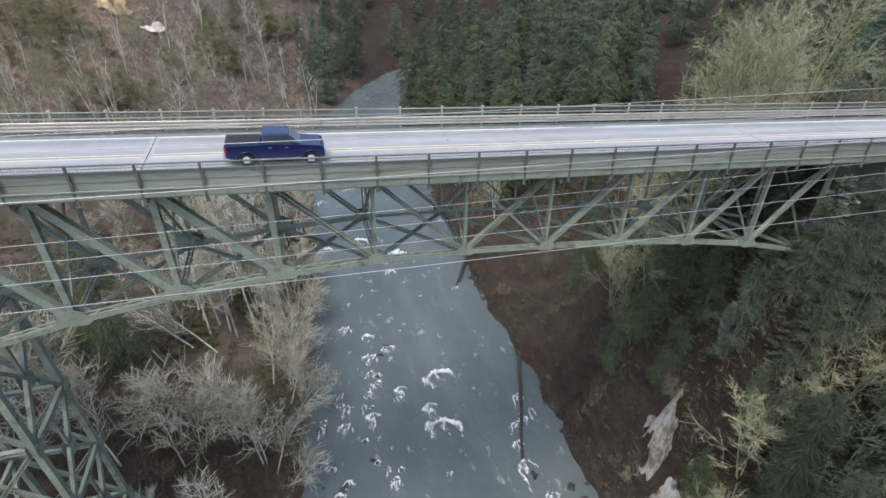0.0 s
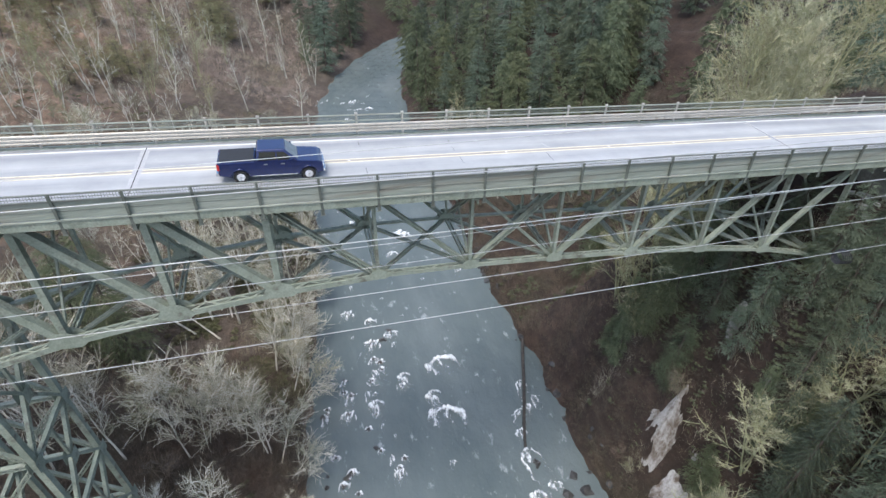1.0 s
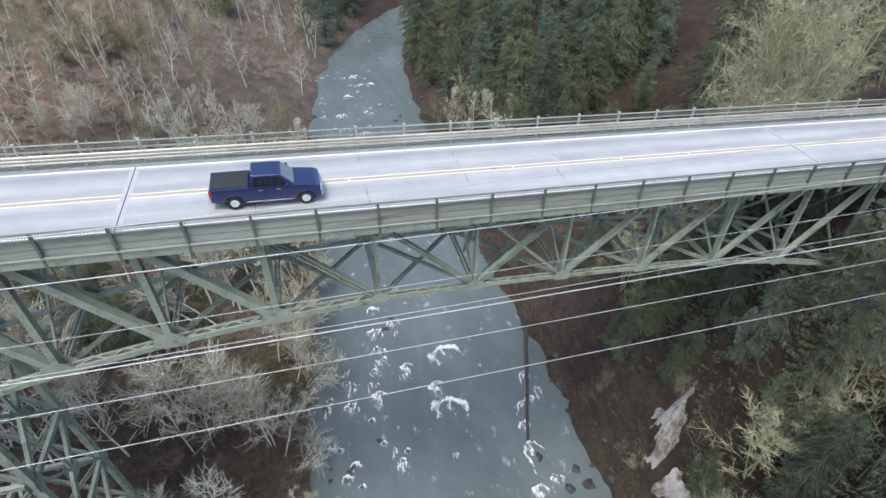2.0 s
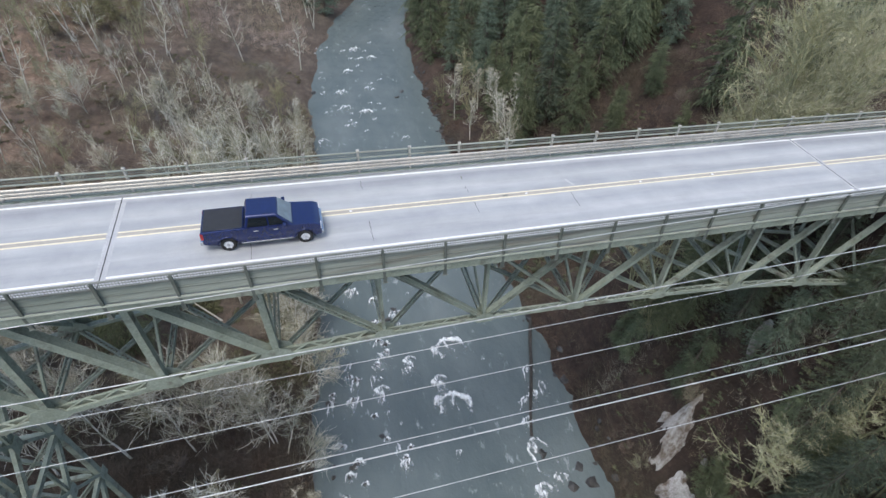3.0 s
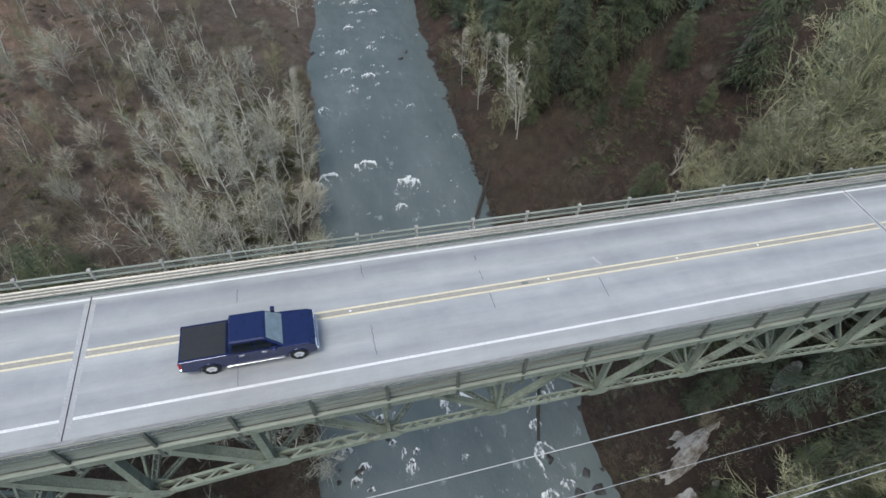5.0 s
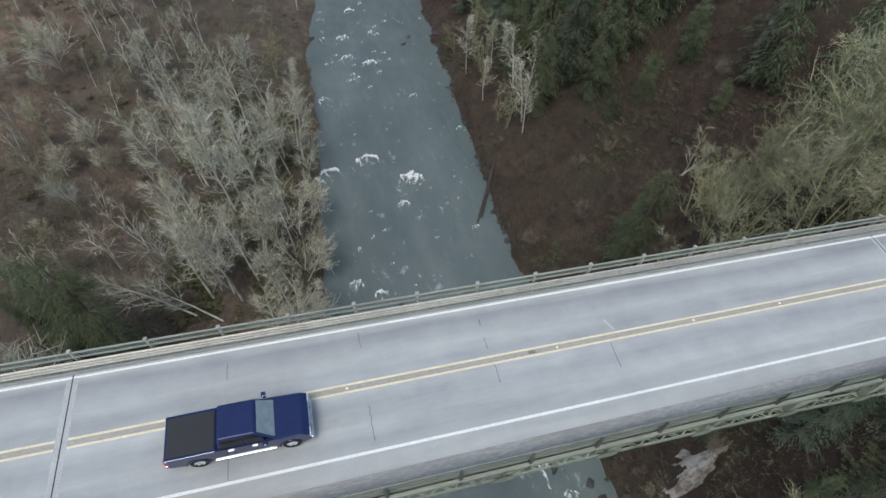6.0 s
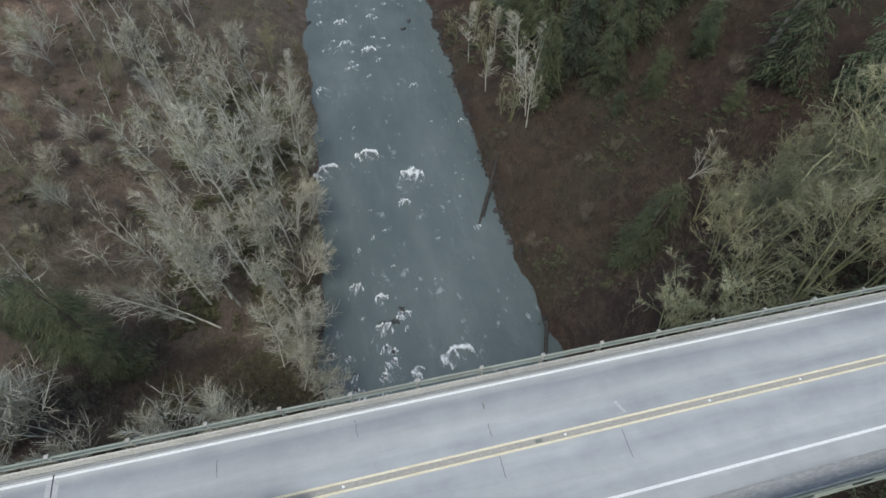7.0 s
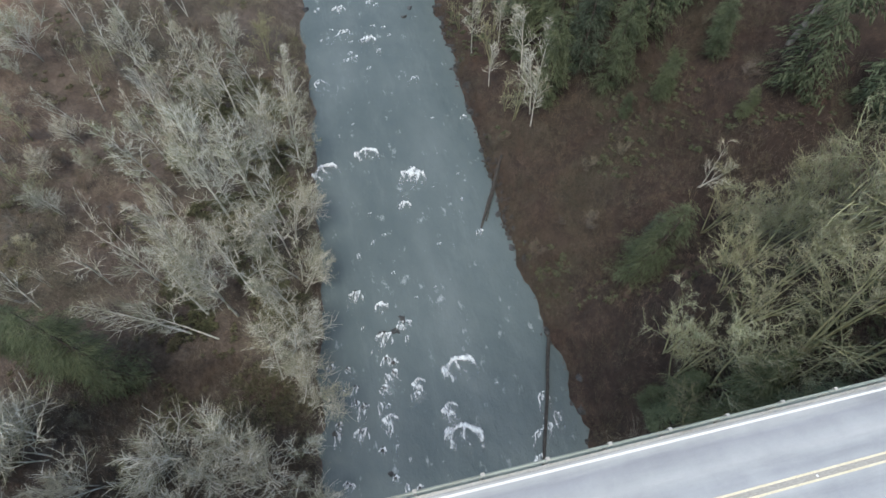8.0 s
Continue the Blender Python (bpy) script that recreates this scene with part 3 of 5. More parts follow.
for ty in (NEAR_Y, FAR_Y):
    keys = sorted(NODES)
    for k in keys:
        lo, hi = node(k, ty, True), node(k, ty, False)
        gusset(lo, ty, 0.85 if k <= 1 else 0.55, True)
        gusset(hi, ty, 0.5, False)
        slim = 1.0 if ty < 0 else 0.62
        member("vertical", lo, hi, (0.38 if k < 2 else 0.19) * slim, (0.46 if k < 2 else 0.36) * slim)
        if k < keys[-1]:
            lattice("bottom_chord", lo, node(k + 1, ty, True), (0.58 if k < 2 else 0.44) * slim, (0.38 if k < 2 else 0.27) * slim, (0, 0, 1), 0.95, 0.14 if k < 2 else 0.10)
            member("top_chord", hi, node(k + 1, ty, False), 0.44, 0.5)
            if k < -2:
                member("diagonal", node(k + 1, ty, False), lo, 0.46 * slim, 0.5 * slim)
            elif k < 1:
                member("diagonal", hi, node(k + 1, ty, True), 0.50 * slim, 0.5 * slim)
            elif k < 3:
                lattice("diagonal", hi, node(k + 1, ty, True), 0.32 if k < 2 else 0.24, 0.36)
            else:
                lattice("diagonal", node(k + 1, ty, False), lo, 0.30, 0.36) if k == 3 else member("diagonal", node(k + 1, ty, False), lo, 0.26 * slim, 0.34 * slim)
                if k == 3:
                    lattice("counter_brace", hi, node(k + 1, ty, True), 0.16, 0.2)

for k in sorted(NODES):
    a, b_, c, d = node(k, NEAR_Y, True), node(k, FAR_Y, True), node(k, NEAR_Y, False), node(k, FAR_Y, False)
    # floor beam with brackets out to the railings
    fb = Build()
    x = k * PANEL
    fb.box(x - 0.16, x + 0.16, RAIL_NEAR + 0.1, RAIL_FAR - 0.1, -0.60, -0.56)
    fb.box(x - 0.02, x + 0.02, RAIL_NEAR + 0.1, RAIL_FAR - 0.1, -0.95, -0.58)
    fb.box(x - 0.16, x + 0.16, NEAR_Y - 0.2, FAR_Y + 0.2, -0.98, -0.94)
    part("floor_beam", graded(fb), M_STEEL, bridge)
    # bottom strut: a pair of laced angles; sway bracing between the uprights
    lattice("bottom_strut", a, b_, 0.34, 0.22, (0, 0, 1))
    up = Vector((0, 0, 1))
    mid_low, mid_high = (a + b_) / 2, (c + d) / 2
    lattice("sway_brace", a + up * 0.3, d - up * 0.3, 0.17, 0.13, (1, 0, 0))
    lattice("sway_brace", b_ + up * 0.3, c - up * 0.3, 0.17, 0.13, (1, 0, 0))
    if k < max(NODES):
        e, f = node(k + 1, NEAR_Y, True), node(k + 1, FAR_Y, True)
        lattice("lateral_brace", a, f, 0.30, 0.18, (0, 0, 1))
        lattice("lateral_brace", b_, e, 0.30, 0.18, (0, 0, 1))
for sy in np.linspace(NEAR_Y + 0.2, FAR_Y - 0.2, 5).tolist() + [RAIL_NEAR + 0.35, RAIL_FAR - 0.35]:
    st = Build()
    st.box(X0, 56.0, sy - 0.012, sy + 0.012, -0.56, -0.3)
    st.box(X0, 56.0, sy - 0.1, sy + 0.1, -0.56, -0.53)
    part("stringer", graded(st), M_STEEL, bridge)

# trestle tower: two bents of leaning laced legs below the deepest nodes
LEAN = 0.05
LEVELS = [-11.6, -19.3, -26.4, -33.6, -40.8, -48.0]


def leg_at(bx, y, z):
    return Vector((bx + LEAN * (LEVELS[0] - z), y, z))


def bent(bx):
    for ty in (NEAR_Y, FAR_Y):
        foot_z = height(bx + 1.0, ty) - 0.5
        member("tower_leg", leg_at(bx, ty, LEVELS[0] + 1.2), leg_at(bx, ty, foot_z), 0.46, 0.46)
        at = leg_at(bx, ty, foot_z)
        foot = Build()
        foot.box(at.x - 1.1, at.x + 1.1, ty - 1.1, ty + 1.1, foot_z - 2.5, foot_z + 0.9)
        part("footing", rounded(foot, 0.06), M_CONC, bridge, "grey concrete footing")
    ground = max(height(bx + 1.0, NEAR_Y), height(bx + 1.0, FAR_Y))
    for za, zb in zip(LEVELS[:-1], LEVELS[1:]):
        if zb < ground + 0.5:
            break
        na, fa, nb, fb = leg_at(bx, NEAR_Y, za), leg_at(bx, FAR_Y, za), leg_at(bx, NEAR_Y, zb), leg_at(bx, FAR_Y, zb)
        lattice("tower_strut", nb, fb, 0.40, 0.32, (1, 0, 0), bar=0.07)
        lattice("tower_brace", fa, nb, 0.40, 0.30, (1, 0, 0), bar=0.07)
        member("tower_brace", na + Vector((0.25, 0, 0)), fb + Vector((0.25, 0, 0)), 0.22, 0.18, (1, 0, 0))
        middle = (na + fb) / 2
        lattice("sub_brace", (na + fa) / 2, middle, 0.24, 0.2, (1, 0, 0), bar=0.06)
        for at in (nb, fb, middle):
            for px in (at.x - 0.33, at.x + 0.31):
                plate = Build()
                plate.box(px, px + 0.02, at.y - 0.5, at.y + 0.5, at.z - 0.55, at.z + 0.55)
                part("gusset_plate", plate, M_STEEL, bridge)


BENTS = (-2 * PANEL, -3 * PANEL)
for bx in BENTS:
    bent(bx)
for ty in (NEAR_Y, FAR_Y):
    for za, zb in zip(LEVELS[:-2], LEVELS[1:-1]):
        if zb < height(BENTS[0] + 1.0, ty) + 0.5:
            break
        pa, pb, qa, qb = (leg_at(bx, ty, z) for bx in BENTS for z in (za, zb))
        lattice("tower_strut", pb, qb, 0.40, 0.34, (0, 1, 0), bar=0.08)
        lattice("tower_brace", pa, qb, 0.34, 0.26, (0, 1, 0), bar=0.07)
        lattice("tower_brace", qa, pb, 0.34, 0.26, (0, 1, 0), bar=0.07)


def abutment(x0, x1):
    b = Build()
    z = -GRADE * (x0 + x1) / 2
    b.box(x0, x1, RAIL_NEAR - 0.2, RAIL_FAR + 0.2, z - 16, z - 0.34)
    tagged(new("abutment", rounded(b, 0.05).mesh("abutment", M_CONC)), "stained grey concrete bridge abutment", "abutment", kind="structure")


abutment(55.6, 58.5)
abutment(-61.0, -56.9)
for ax in (83.2, -400.0):
    ap = Build()
    ap.box(ax, ax + 342.4, -4.6, 3.4, -0.30, -0.046)
    tagged(new("road", graded(ap).mesh("road", M_ROAD)), "sun-bleached asphalt approach road", "road", kind="structure")


# ---- overhead lines beside the bridge ----
def cable(y, z, dy, dz, r, label):
    b = Build()
    pts = []
    for k in range(41):
        x = -105 + 6.0 * k
        pts.append((x, y + dy * (x - 15), z + dz * (x - 15) + 0.00012 * (x - 15) ** 2))
    b.tube(pts, [r] * len(pts), 6)
    return single("cable", b, M_CABLE, label, "cable", "overhead lines beside the bridge", smooth=True)


for cy, cz, ca, cb in ((-11.0, 5.0, 0.005, -0.025), (-14.2, 5.2, 0.020, -0.048), (-18.0, 5.2, 0.0135, -0.039)):
    cable(cy, cz, ca, cb, 0.018, "thick pale bare aluminium conductor strung over the gorge")
for cy, cz, ca, cb in ((-11.4, 0.3, 0.010, -0.028), (-13.3, 0.5, 0.010, -0.027), (-15.4, 0.8, 0.011, -0.033), (-17.3, 0.8, 0.018, -0.042)):
    cable(cy, cz, ca, cb, 0.0135, "thin pale utility cable strung over the gorge")
coil = Build()
for k in range(5):
    ring = [(33.2 + 0.10 * k + 0.04 * math.sin(a), -16.95 + (0.30 + 0.03 * k) * math.cos(a), -0.28 + 0.30 * math.sin(a)) for a in np.linspace(0, 6.28, 15)]
    coil.tube(ring, [0.03] * len(ring), 5)
single("cable_coil", coil, M_DARKBITS, "dark coil of spare cable hung on a utility line", "cable coil")


# ---- trees and undergrowth ----
def sway(p, d, length, n, bend, lift):
    """Points of a branch from p along d, wandering a little and lifting towards the sky."""
    pts, q, d = [p], p, d.normalized()
    for _ in range(n):
        d = (d + Vector((rnd(-bend, bend), rnd(-bend, bend), rnd(-bend, bend) + lift))).normalized()
        q = q + d * (length / n)
        pts.append(q)
    return pts


def along(pts, t):
    k = min(int(t * (len(pts) - 1)), len(pts) - 2)
    f = t * (len(pts) - 1) - k
    return pts[k].lerp(pts[k + 1], f), (pts[k + 1] - pts[k]).normalized()


def aside(d, angle):
    """A direction turned by the angle away from d, to any side."""
    u = d.orthogonal().normalized()
    u.rotate(Matrix.Rotation(rnd(0, 6.283), 3, d))
    return (d * math.cos(angle) + u * math.sin(angle)).normalized()


def bare_tree(name, label, tall, spread, stems, limbs, subs, twigs, bark, twig, low=0.3, lift=0.10, thick=0.011, split=False):
    """A leafless tree: stems, limbs, boughs and fine twigs."""
    tree = thing(name, label, "tree", "bare trees of the gorge")
    fine, hair = Build(), Build()
    for s in range(stems):
        lean = Vector((rnd(-0.22, 0.22), rnd(-0.22, 0.22), 1)) if stems > 1 else Vector((rnd(-0.05, 0.05), rnd(-0.05, 0.05), 1))
        h = tall * rnd(0.8, 1.0)
        trunk = sway(Vector((rnd(-0.3, 0.3), rnd(-0.3, 0.3), -0.6)) if stems > 1 else Vector((0, 0, -0.6)), lean, h, 8, 0.06, 0.02)
        r0 = tall * thick * (1 if stems == 1 else 0.75)
        wood = Build()
        wood.tube(trunk, [r0 * (1 - 0.92 * k / 8) for k in range(9)], 6, False)
        part("trunk", wood, bark, tree, smooth=True)
        for i in range(limbs):
            t = low + (0.98 - low) * (i + rnd(0, 1)) / limbs
            p, d = along(trunk, t)
            ln = spread * (1.05 - 0.75 * t) * rnd(0.7, 1.2)
            limb = sway(p, aside(d, rnd(0.6, 1.15)), ln, 5, 0.16, lift)
            rl = max(r0 * (1 - 0.9 * t) * 0.5, 0.035)
            wood = Build() if split else fine
            wood.tube(limb[::2] + [limb[-1]], [rl, rl * 0.7, rl * 0.42, rl * 0.25], 4, False)
            if split:
                part("limb", wood, bark, tree, smooth=True)
            for j in range(subs):
                u = 0.2 + 0.8 * (j + rnd(0, 1)) / subs
                p2, d2 = along(limb, min(u, 0.99))
                sub = sway(p2, aside(d2, rnd(0.5, 1.1)), ln * rnd(0.28, 0.5), 2, 0.2, lift)
                fine.tube(sub, [0.040, 0.028, 0.013], 3, False)
                for _ in range(twigs):
                    p3, d3 = along(sub, rnd(0.1, 0.99))
                    q = p3 + aside(d3, rnd(0.4, 1.25)) * rnd(0.35, 1.05) + Vector((0, 0, rnd(-0.05, 0.2)))
                    u = (q - p3).orthogonal().normalized() * rnd(0.010, 0.018)
                    hair.add([p3 + u, p3 - u, q], [(0, 1, 2)])
    boughs = len(fine.f)
    fine.add(hair.v, hair.f)
    crown = fine.mesh("crown", bark)
    crown.materials.append(twig)
    crown.polygons.foreach_set("material_index", [0] * boughs + [1] * (len(fine.f) - boughs))
    part("crown", crown, twig, tree)
    return tree


def conifer(name, label, tall, wide, needles, droop=0.35, per=9, fan=26, base=0.12, step=0.042, fingers=3, plump=1.0, taper=0.7, blade=0.10):
    """A conifer: tapered trunk, whorls of drooping boughs, sprays of needles along them."""
    tree = thing(name, label, "tree", "conifers of the gorge")
    wood, green = Build(), Build()
    wood.tube([(0, 0, -0.8), (0.1, 0, tall * 0.5), (0, 0.05, tall)], [tall * 0.014, tall * 0.008, 0.02], 7, False)
    z = tall * base
    lobe = rnd(0, 6.283)
    while z < tall * 0.985:
        up = z / tall
        reach = wide * (1 - up) ** taper * min(1.0, 0.45 + (up - base) * 3.2) + 0.25
        for k in range(per if up < 0.8 else max(5, per - 3)):
            a = rnd(0, 6.283)
            ln = reach * rnd(0.6, 1.1) * (1 + 0.22 * math.sin(2 * a + z * 0.35 + lobe) + 0.14 * math.sin(3 * a - z * 0.8))
            rise = rnd(-0.05, 0.25) if up < 0.7 else rnd(0.2, 0.7)
            d = Vector((math.cos(a), math.sin(a), rise))
            pts, q = [], Vector((0, 0, z + rnd(-0.6, 0.6)))
            for i in range(5):
                pts.append(q.copy())
                q = q + d.normalized() * ln / 4
                d.z -= droop * 0.5
            if ln > 2.2 and per > 7:
                wood.spike(pts[0], pts[3], 0.05)
            side = Vector((-math.sin(a), math.cos(a), 0))
            n = max(6, int(fan * (0.4 + 0.6 * ln / wide)))
            for i in range(n):
                t = (i + rnd(0, 1)) / n
                p, e = along(pts, min(0.99, 0.12 + 0.87 * t))
                s = side * (1 if i % 2 else -1)
                w = (0.45 + 0.75 * (1 - t)) * min(1.0, ln / 2.5 + 0.35) * rnd(0.7, 1.3) * plump
                tip = p + (s * rnd(0.6, 1.0) + e * rnd(0.5, 1.0)) * w + Vector((0, 0, -droop * w * rnd(0.1, 1.0)))
                for j in range(fingers):
                    o = p.lerp(tip, j / fingers * 0.95)
                    q2 = o + ((tip - p) * rnd(0.25, 0.65) + e * rnd(-0.3, 0.5) * w + Vector((0, 0, rnd(-0.55, 0.08) * w)))
                    u = (q2 - o).cross(Vector((rnd(-1, 1), rnd(-1, 1), rnd(-0.8, 1)))).normalized() * rnd(0.6, 1.2) * blade
                    green.add([o + u, q2, o - u], [(0, 1, 2)])
        z += tall * step * (1.0 - 0.35 * up)
    part("trunk", wood, M_CTRUNK, tree, smooth=True)
    part("crown", green, needles, tree)
    return tree


random.seed(11)
ALDERS = [bare_tree("alder", "slender leafless alder with pale grey bark", 17, 5.6, 1, 18, 9, 8, M_BARK, M_TWIG),
          bare_tree("alder", "tall leafless alder with pale grey bark", 19, 5.2, 1, 19, 9, 8, M_BARK, M_TWIG, 0.38),
          bare_tree("alder", "leafless many-stemmed alder with whitish branches", 14, 4.8, 3, 7, 9, 8, M_BARK, M_TWIG, 0.2),
          bare_tree("alder", "broad leafless alder with a round twiggy crown", 15, 6.8, 1, 19, 9, 8, M_BARK, M_TWIG, 0.25)]
BROAD_ALDER = bare_tree("alder", "leafless alder with a dense broad pale crown", 13, 7.4, 2, 15, 13, 11, M_BARK, M_TWIG, 0.2, 0.08)
FAR_MAPLES = [bare_tree("maple", "mossy yellow-green maple on the far hillside", 15, 6.5, 3, 6, 5, 13, M_MOSS, M_MTWIG, 0.2)]
FAR_ALDERS = [bare_tree("alder", "pale leafless alder on the hillside", 16, 5.6, 1, 11, 5, 9, M_BARK, M_TWIG, 0.25),
              bare_tree("alder", "slim pale leafless alder on the hillside", 18, 4.2, 2, 6, 5, 9, M_BARK, M_TWIG, 0.3)]
MAPLES = [bare_tree("maple", "leafless bigleaf maple with moss-covered spreading limbs", 17, 7.6, 4, 7, 9, 13, M_MOSS, M_MTWIG, 0.22, 0.08, split=True),
          bare_tree("maple", "leafless maple with yellow-green mossy branches", 14, 7.0, 3, 8, 9, 13, M_MOSS, M_MTWIG, 0.25, 0.05, split=True)]
THICKETS = [bare_tree("hazel_shrub", "leafless grey-brown hazel thicket", 6.0, 3.0, 3, 4, 5, 14, M_TWIG, M_TWIG, 0.2, 0.12, 0.006),
            bare_tree("hazel_shrub", "leafless pinkish-brown brush thicket", 4.6, 2.8, 4, 4, 4, 13, M_STEM, M_STEM, 0.15, 0.14, 0.006)]
FIRS = [conifer("fir", "soft blue-green Douglas fir with drooping boughs", 30, 6.6, M_NEEDLE, 0.30, 8, 15, 0.08, plump=1.25, taper=0.62),
        conifer("fir", "tall blue-green fir with a ragged crown", 27, 6.2, M_NEEDLE, 0.42, 8, 15, 0.08, plump=1.25, taper=0.7),
        conifer("cedar", "yellowish-green red cedar with hanging sprays", 25, 6.6, M_CEDAR, 0.60, 8, 15, 0.05, plump=1.25, taper=0.55)]
FAR_FIRS = [conifer("fir", "dark green fir of the far forest", 28, 6.8, M_NEEDLE, 0.35, 7, 12, 0.06, 0.054, plump=1.3, blade=0.14),
            conifer("cedar", "yellowish-green cedar of the far forest", 24, 6.8, M_CEDAR, 0.55, 7, 12, 0.05, 0.054, plump=1.3, taper=0.58, blade=0.14)]
LEAFY = [conifer("mossy_tree", "broad yellow-green mossy tree on the hillside", 10, 5.2, M_LEAFY, 0.10, 10, 10, 0.22, 0.09, plump=1.0, taper=0.3, blade=0.07)]
NEAR_FIRS = [conifer("fir", "dark green Douglas fir with soft feathery boughs", 26, 6.0, M_NEEDLE, 0.30, 8, 14, 0.06, 0.046, 6, 1.2, blade=0.04),
             conifer("cedar", "yellowish-green red cedar with drooping feathery sprays", 23, 5.8, M_CEDAR, 0.5, 8, 14, 0.06, 0.046, 6, 1.2, blade=0.04)]
SAPLINGS = [conifer("young_fir", "bright green young fir on the bank", 10, 2.8, M_CEDAR, 0.25, 7, 15, 0.05, 0.055, 3, blade=0.05)]


class Forest:
    """Sets copies of the model trees on the ground, keeping them apart."""

    def __init__(self):
        self.at, self.used = [], set()

    def put(self, model, x, y, scale=1.0, tilt=(0, 0), sink=0.0):
        m = pose(x, y, height(x, y) - sink, tilt[0], tilt[1], rnd(0, 360)) if tilt == (0, 0) else \
            Matrix.Translation((x, y, height(x, y) - sink)) @ pose(0, 0, 0, tilt[0], tilt[1], 0) @ pose(0, 0, 0, 0, 0, rnd(0, 360))
        m = m @ Matrix.Diagonal((scale * rnd(0.9, 1.1), scale * rnd(0.9, 1.1), scale, 1))
        self.at.append((x, y))
        if model.name not in self.used:
            self.used.add(model.name)
            model.matrix_basis = m
            return model
        return copy_thing(model, m @ Matrix.Diagonal((*[1 / k for k in model.scale], 1)))

    def fill(self, models, n, xs, ys, scales, apart, tilt=5):
        done, tries = 0, 0
        while done < n and tries < n * 30:
            tries += 1
            x, y = rnd(*xs), rnd(*ys)
            if 80 < x < 100 and 48 < y < 68:      # the clearing round the dead snag
                continue
            if height(x, y) < WATER + 0.6 or (RAIL_NEAR - 2.5 < y < RAIL_FAR + 2.5 and x > 50):
                continue
            if any((x - a) ** 2 + (y - b) ** 2 < apart ** 2 for a, b in self.at[-160:]):
                continue
            self.put(random.choice(models), x, y, rnd(*scales), (rnd(-tilt, tilt), rnd(-tilt, tilt)))
            done += 1


random.seed(23)
wood = Forest()
# river-side alders of the low bank
wood.fill(ALDERS, 40, (-16, 8), (39, 90), (0.8, 1.15), 2.6)
wood.fill(ALDERS, 7, (-1, 6), (27, 40), (0.65, 0.9), 2.4)
wood.fill(ALDERS, 11, (-13, 4), (37.5, 50), (0.85, 1.1), 1.7, 9)
wood.fill(ALDERS, 5, (-28, -3), (6, 16), (0.65, 0.9), 3.0)
for sy in np.arange(6.0, 92.0, 6.2):
    sx = float(np.interp(sy, EDGE_Y, EDGE_L)) - rnd(1.6, 3.4)
    wood.put(ALDERS[int(sy) % 4], sx, sy + rnd(-1.5, 1.5), rnd(0.42, 0.72), (rnd(-8, 4), rnd(12, 30)))
wood.put(ALDERS[0], -12.6, 38.5, 1.0, (-8, -38))
wood.put(ALDERS[1], -9.0, 37.0, 0.85, (-10, -32))
for cx, cy, cs in ((-19.5, 31.5, 1.0), (-25.5, 34, 0.8), (-29, 36, 0.5)):
    wood.put(NEAR_FIRS[1], cx, cy, cs, (rnd(-6, 6), rnd(-6, 6)))
for cx, cy, cs in ((-24, 21.5, 1.05), (-28.5, 20, 1.05), (-26, 24.5, 0.95), (-12.5, 20.5, 1.0), (-19, 17.5, 0.85), (-27, 25, 0.7), (-37, 97, 0.95), (-30, 78, 0.55), (-22, 96, 0.75), (-31, 62, 0.6), (-34, 70, 0.5), (-4, 101, 0.6), (-5.0, 18.5, 1.05), (-1.5, 14.5, 1.0), (-9, 16.5, 0.9)):
    wood.put(BROAD_ALDER, cx, cy, cs, (rnd(-6, 6), rnd(-6, 6)))
for cx, cy, cs, lean in ((3.0, 24.5, 0.7, 22), (2.2, 29, 0.75, 18), (3.6, 34, 0.65, 20), (1.8, 12, 0.6, 24), (4.6, 46, 0.6, 22), (6.2, 58, 0.6, 20)):
    wood.put(BROAD_ALDER, cx, cy, cs, (rnd(-8, 4), lean))
wood.fill(ALDERS[2:], 6, (-14, 2), (-24, 7), (0.7, 0.95), 3.2)
wood.fill(MAPLES[1:], 4, (-12, 0), (-14, 8), (0.6, 0.8), 4.0)
wood.put(MAPLES[1], 2.4, 97, 0.75, (0, 6))
wood.fill(THICKETS, 48, (-52, 2), (28, 120), (0.7, 1.4), 2.8)
wood.fill(THICKETS[1:], 10, (-24, 1), (-25, 26), (0.7, 1.1), 2.8)
wood.fill(FAR_MAPLES, 14, (-85, -28), (85, 145), (0.7, 1.0), 4.5)
wood.fill(FAR_MAPLES, 10, (-52, -16), (48, 95), (0.45, 0.8), 3.5)
wood.fill(FAR_ALDERS, 18, (-52, -16), (42, 100), (0.45, 0.8), 2.8, 9)
wood.fill(FAR_ALDERS, 34, (-62, -13), (40, 125), (0.45, 0.85), 3.6)
wood.fill(FAR_ALDERS, 26, (-95, -18), (95, 165), (0.9, 1.2), 4.0)
for cx, cy, rx, ry, n in ((-68, 176, 12, 16, 12), (-17, 198, 6, 16, 9), (-44, 138, 7, 8, 6), (0, 215, 12, 14, 7)):
    wood.fill(LEAFY, n, (cx - rx, cx + rx), (cy - ry, cy + ry), (0.8, 1.35), 3.6)
wood.fill(LEAFY, 3, (-75, -20), (110, 160), (0.7, 1.0), 5.0)
wood.fill(FAR_MAPLES, 16, (-82, -12), (125, 200), (0.8, 1.15), 4.5)
wood.fill(LEAFY, 3, (-90, -40), (185, 215), (0.8, 1.2), 5.0)
# far up the valley
wood.fill(LEAFY, 8, (-80, -28), (140, 178), (0.8, 1.2), 4.0)
wood.fill(FAR_ALDERS, 42, (-110, 16), (128, 225), (0.8, 1.25), 4.2)
wood.fill(FAR_FIRS, 14, (8, 40), (165, 250), (0.6, 1.0), 5.0)
wood.fill(FAR_FIRS, 22, (20, 150), (190, 290), (0.8, 1.15), 5.5)
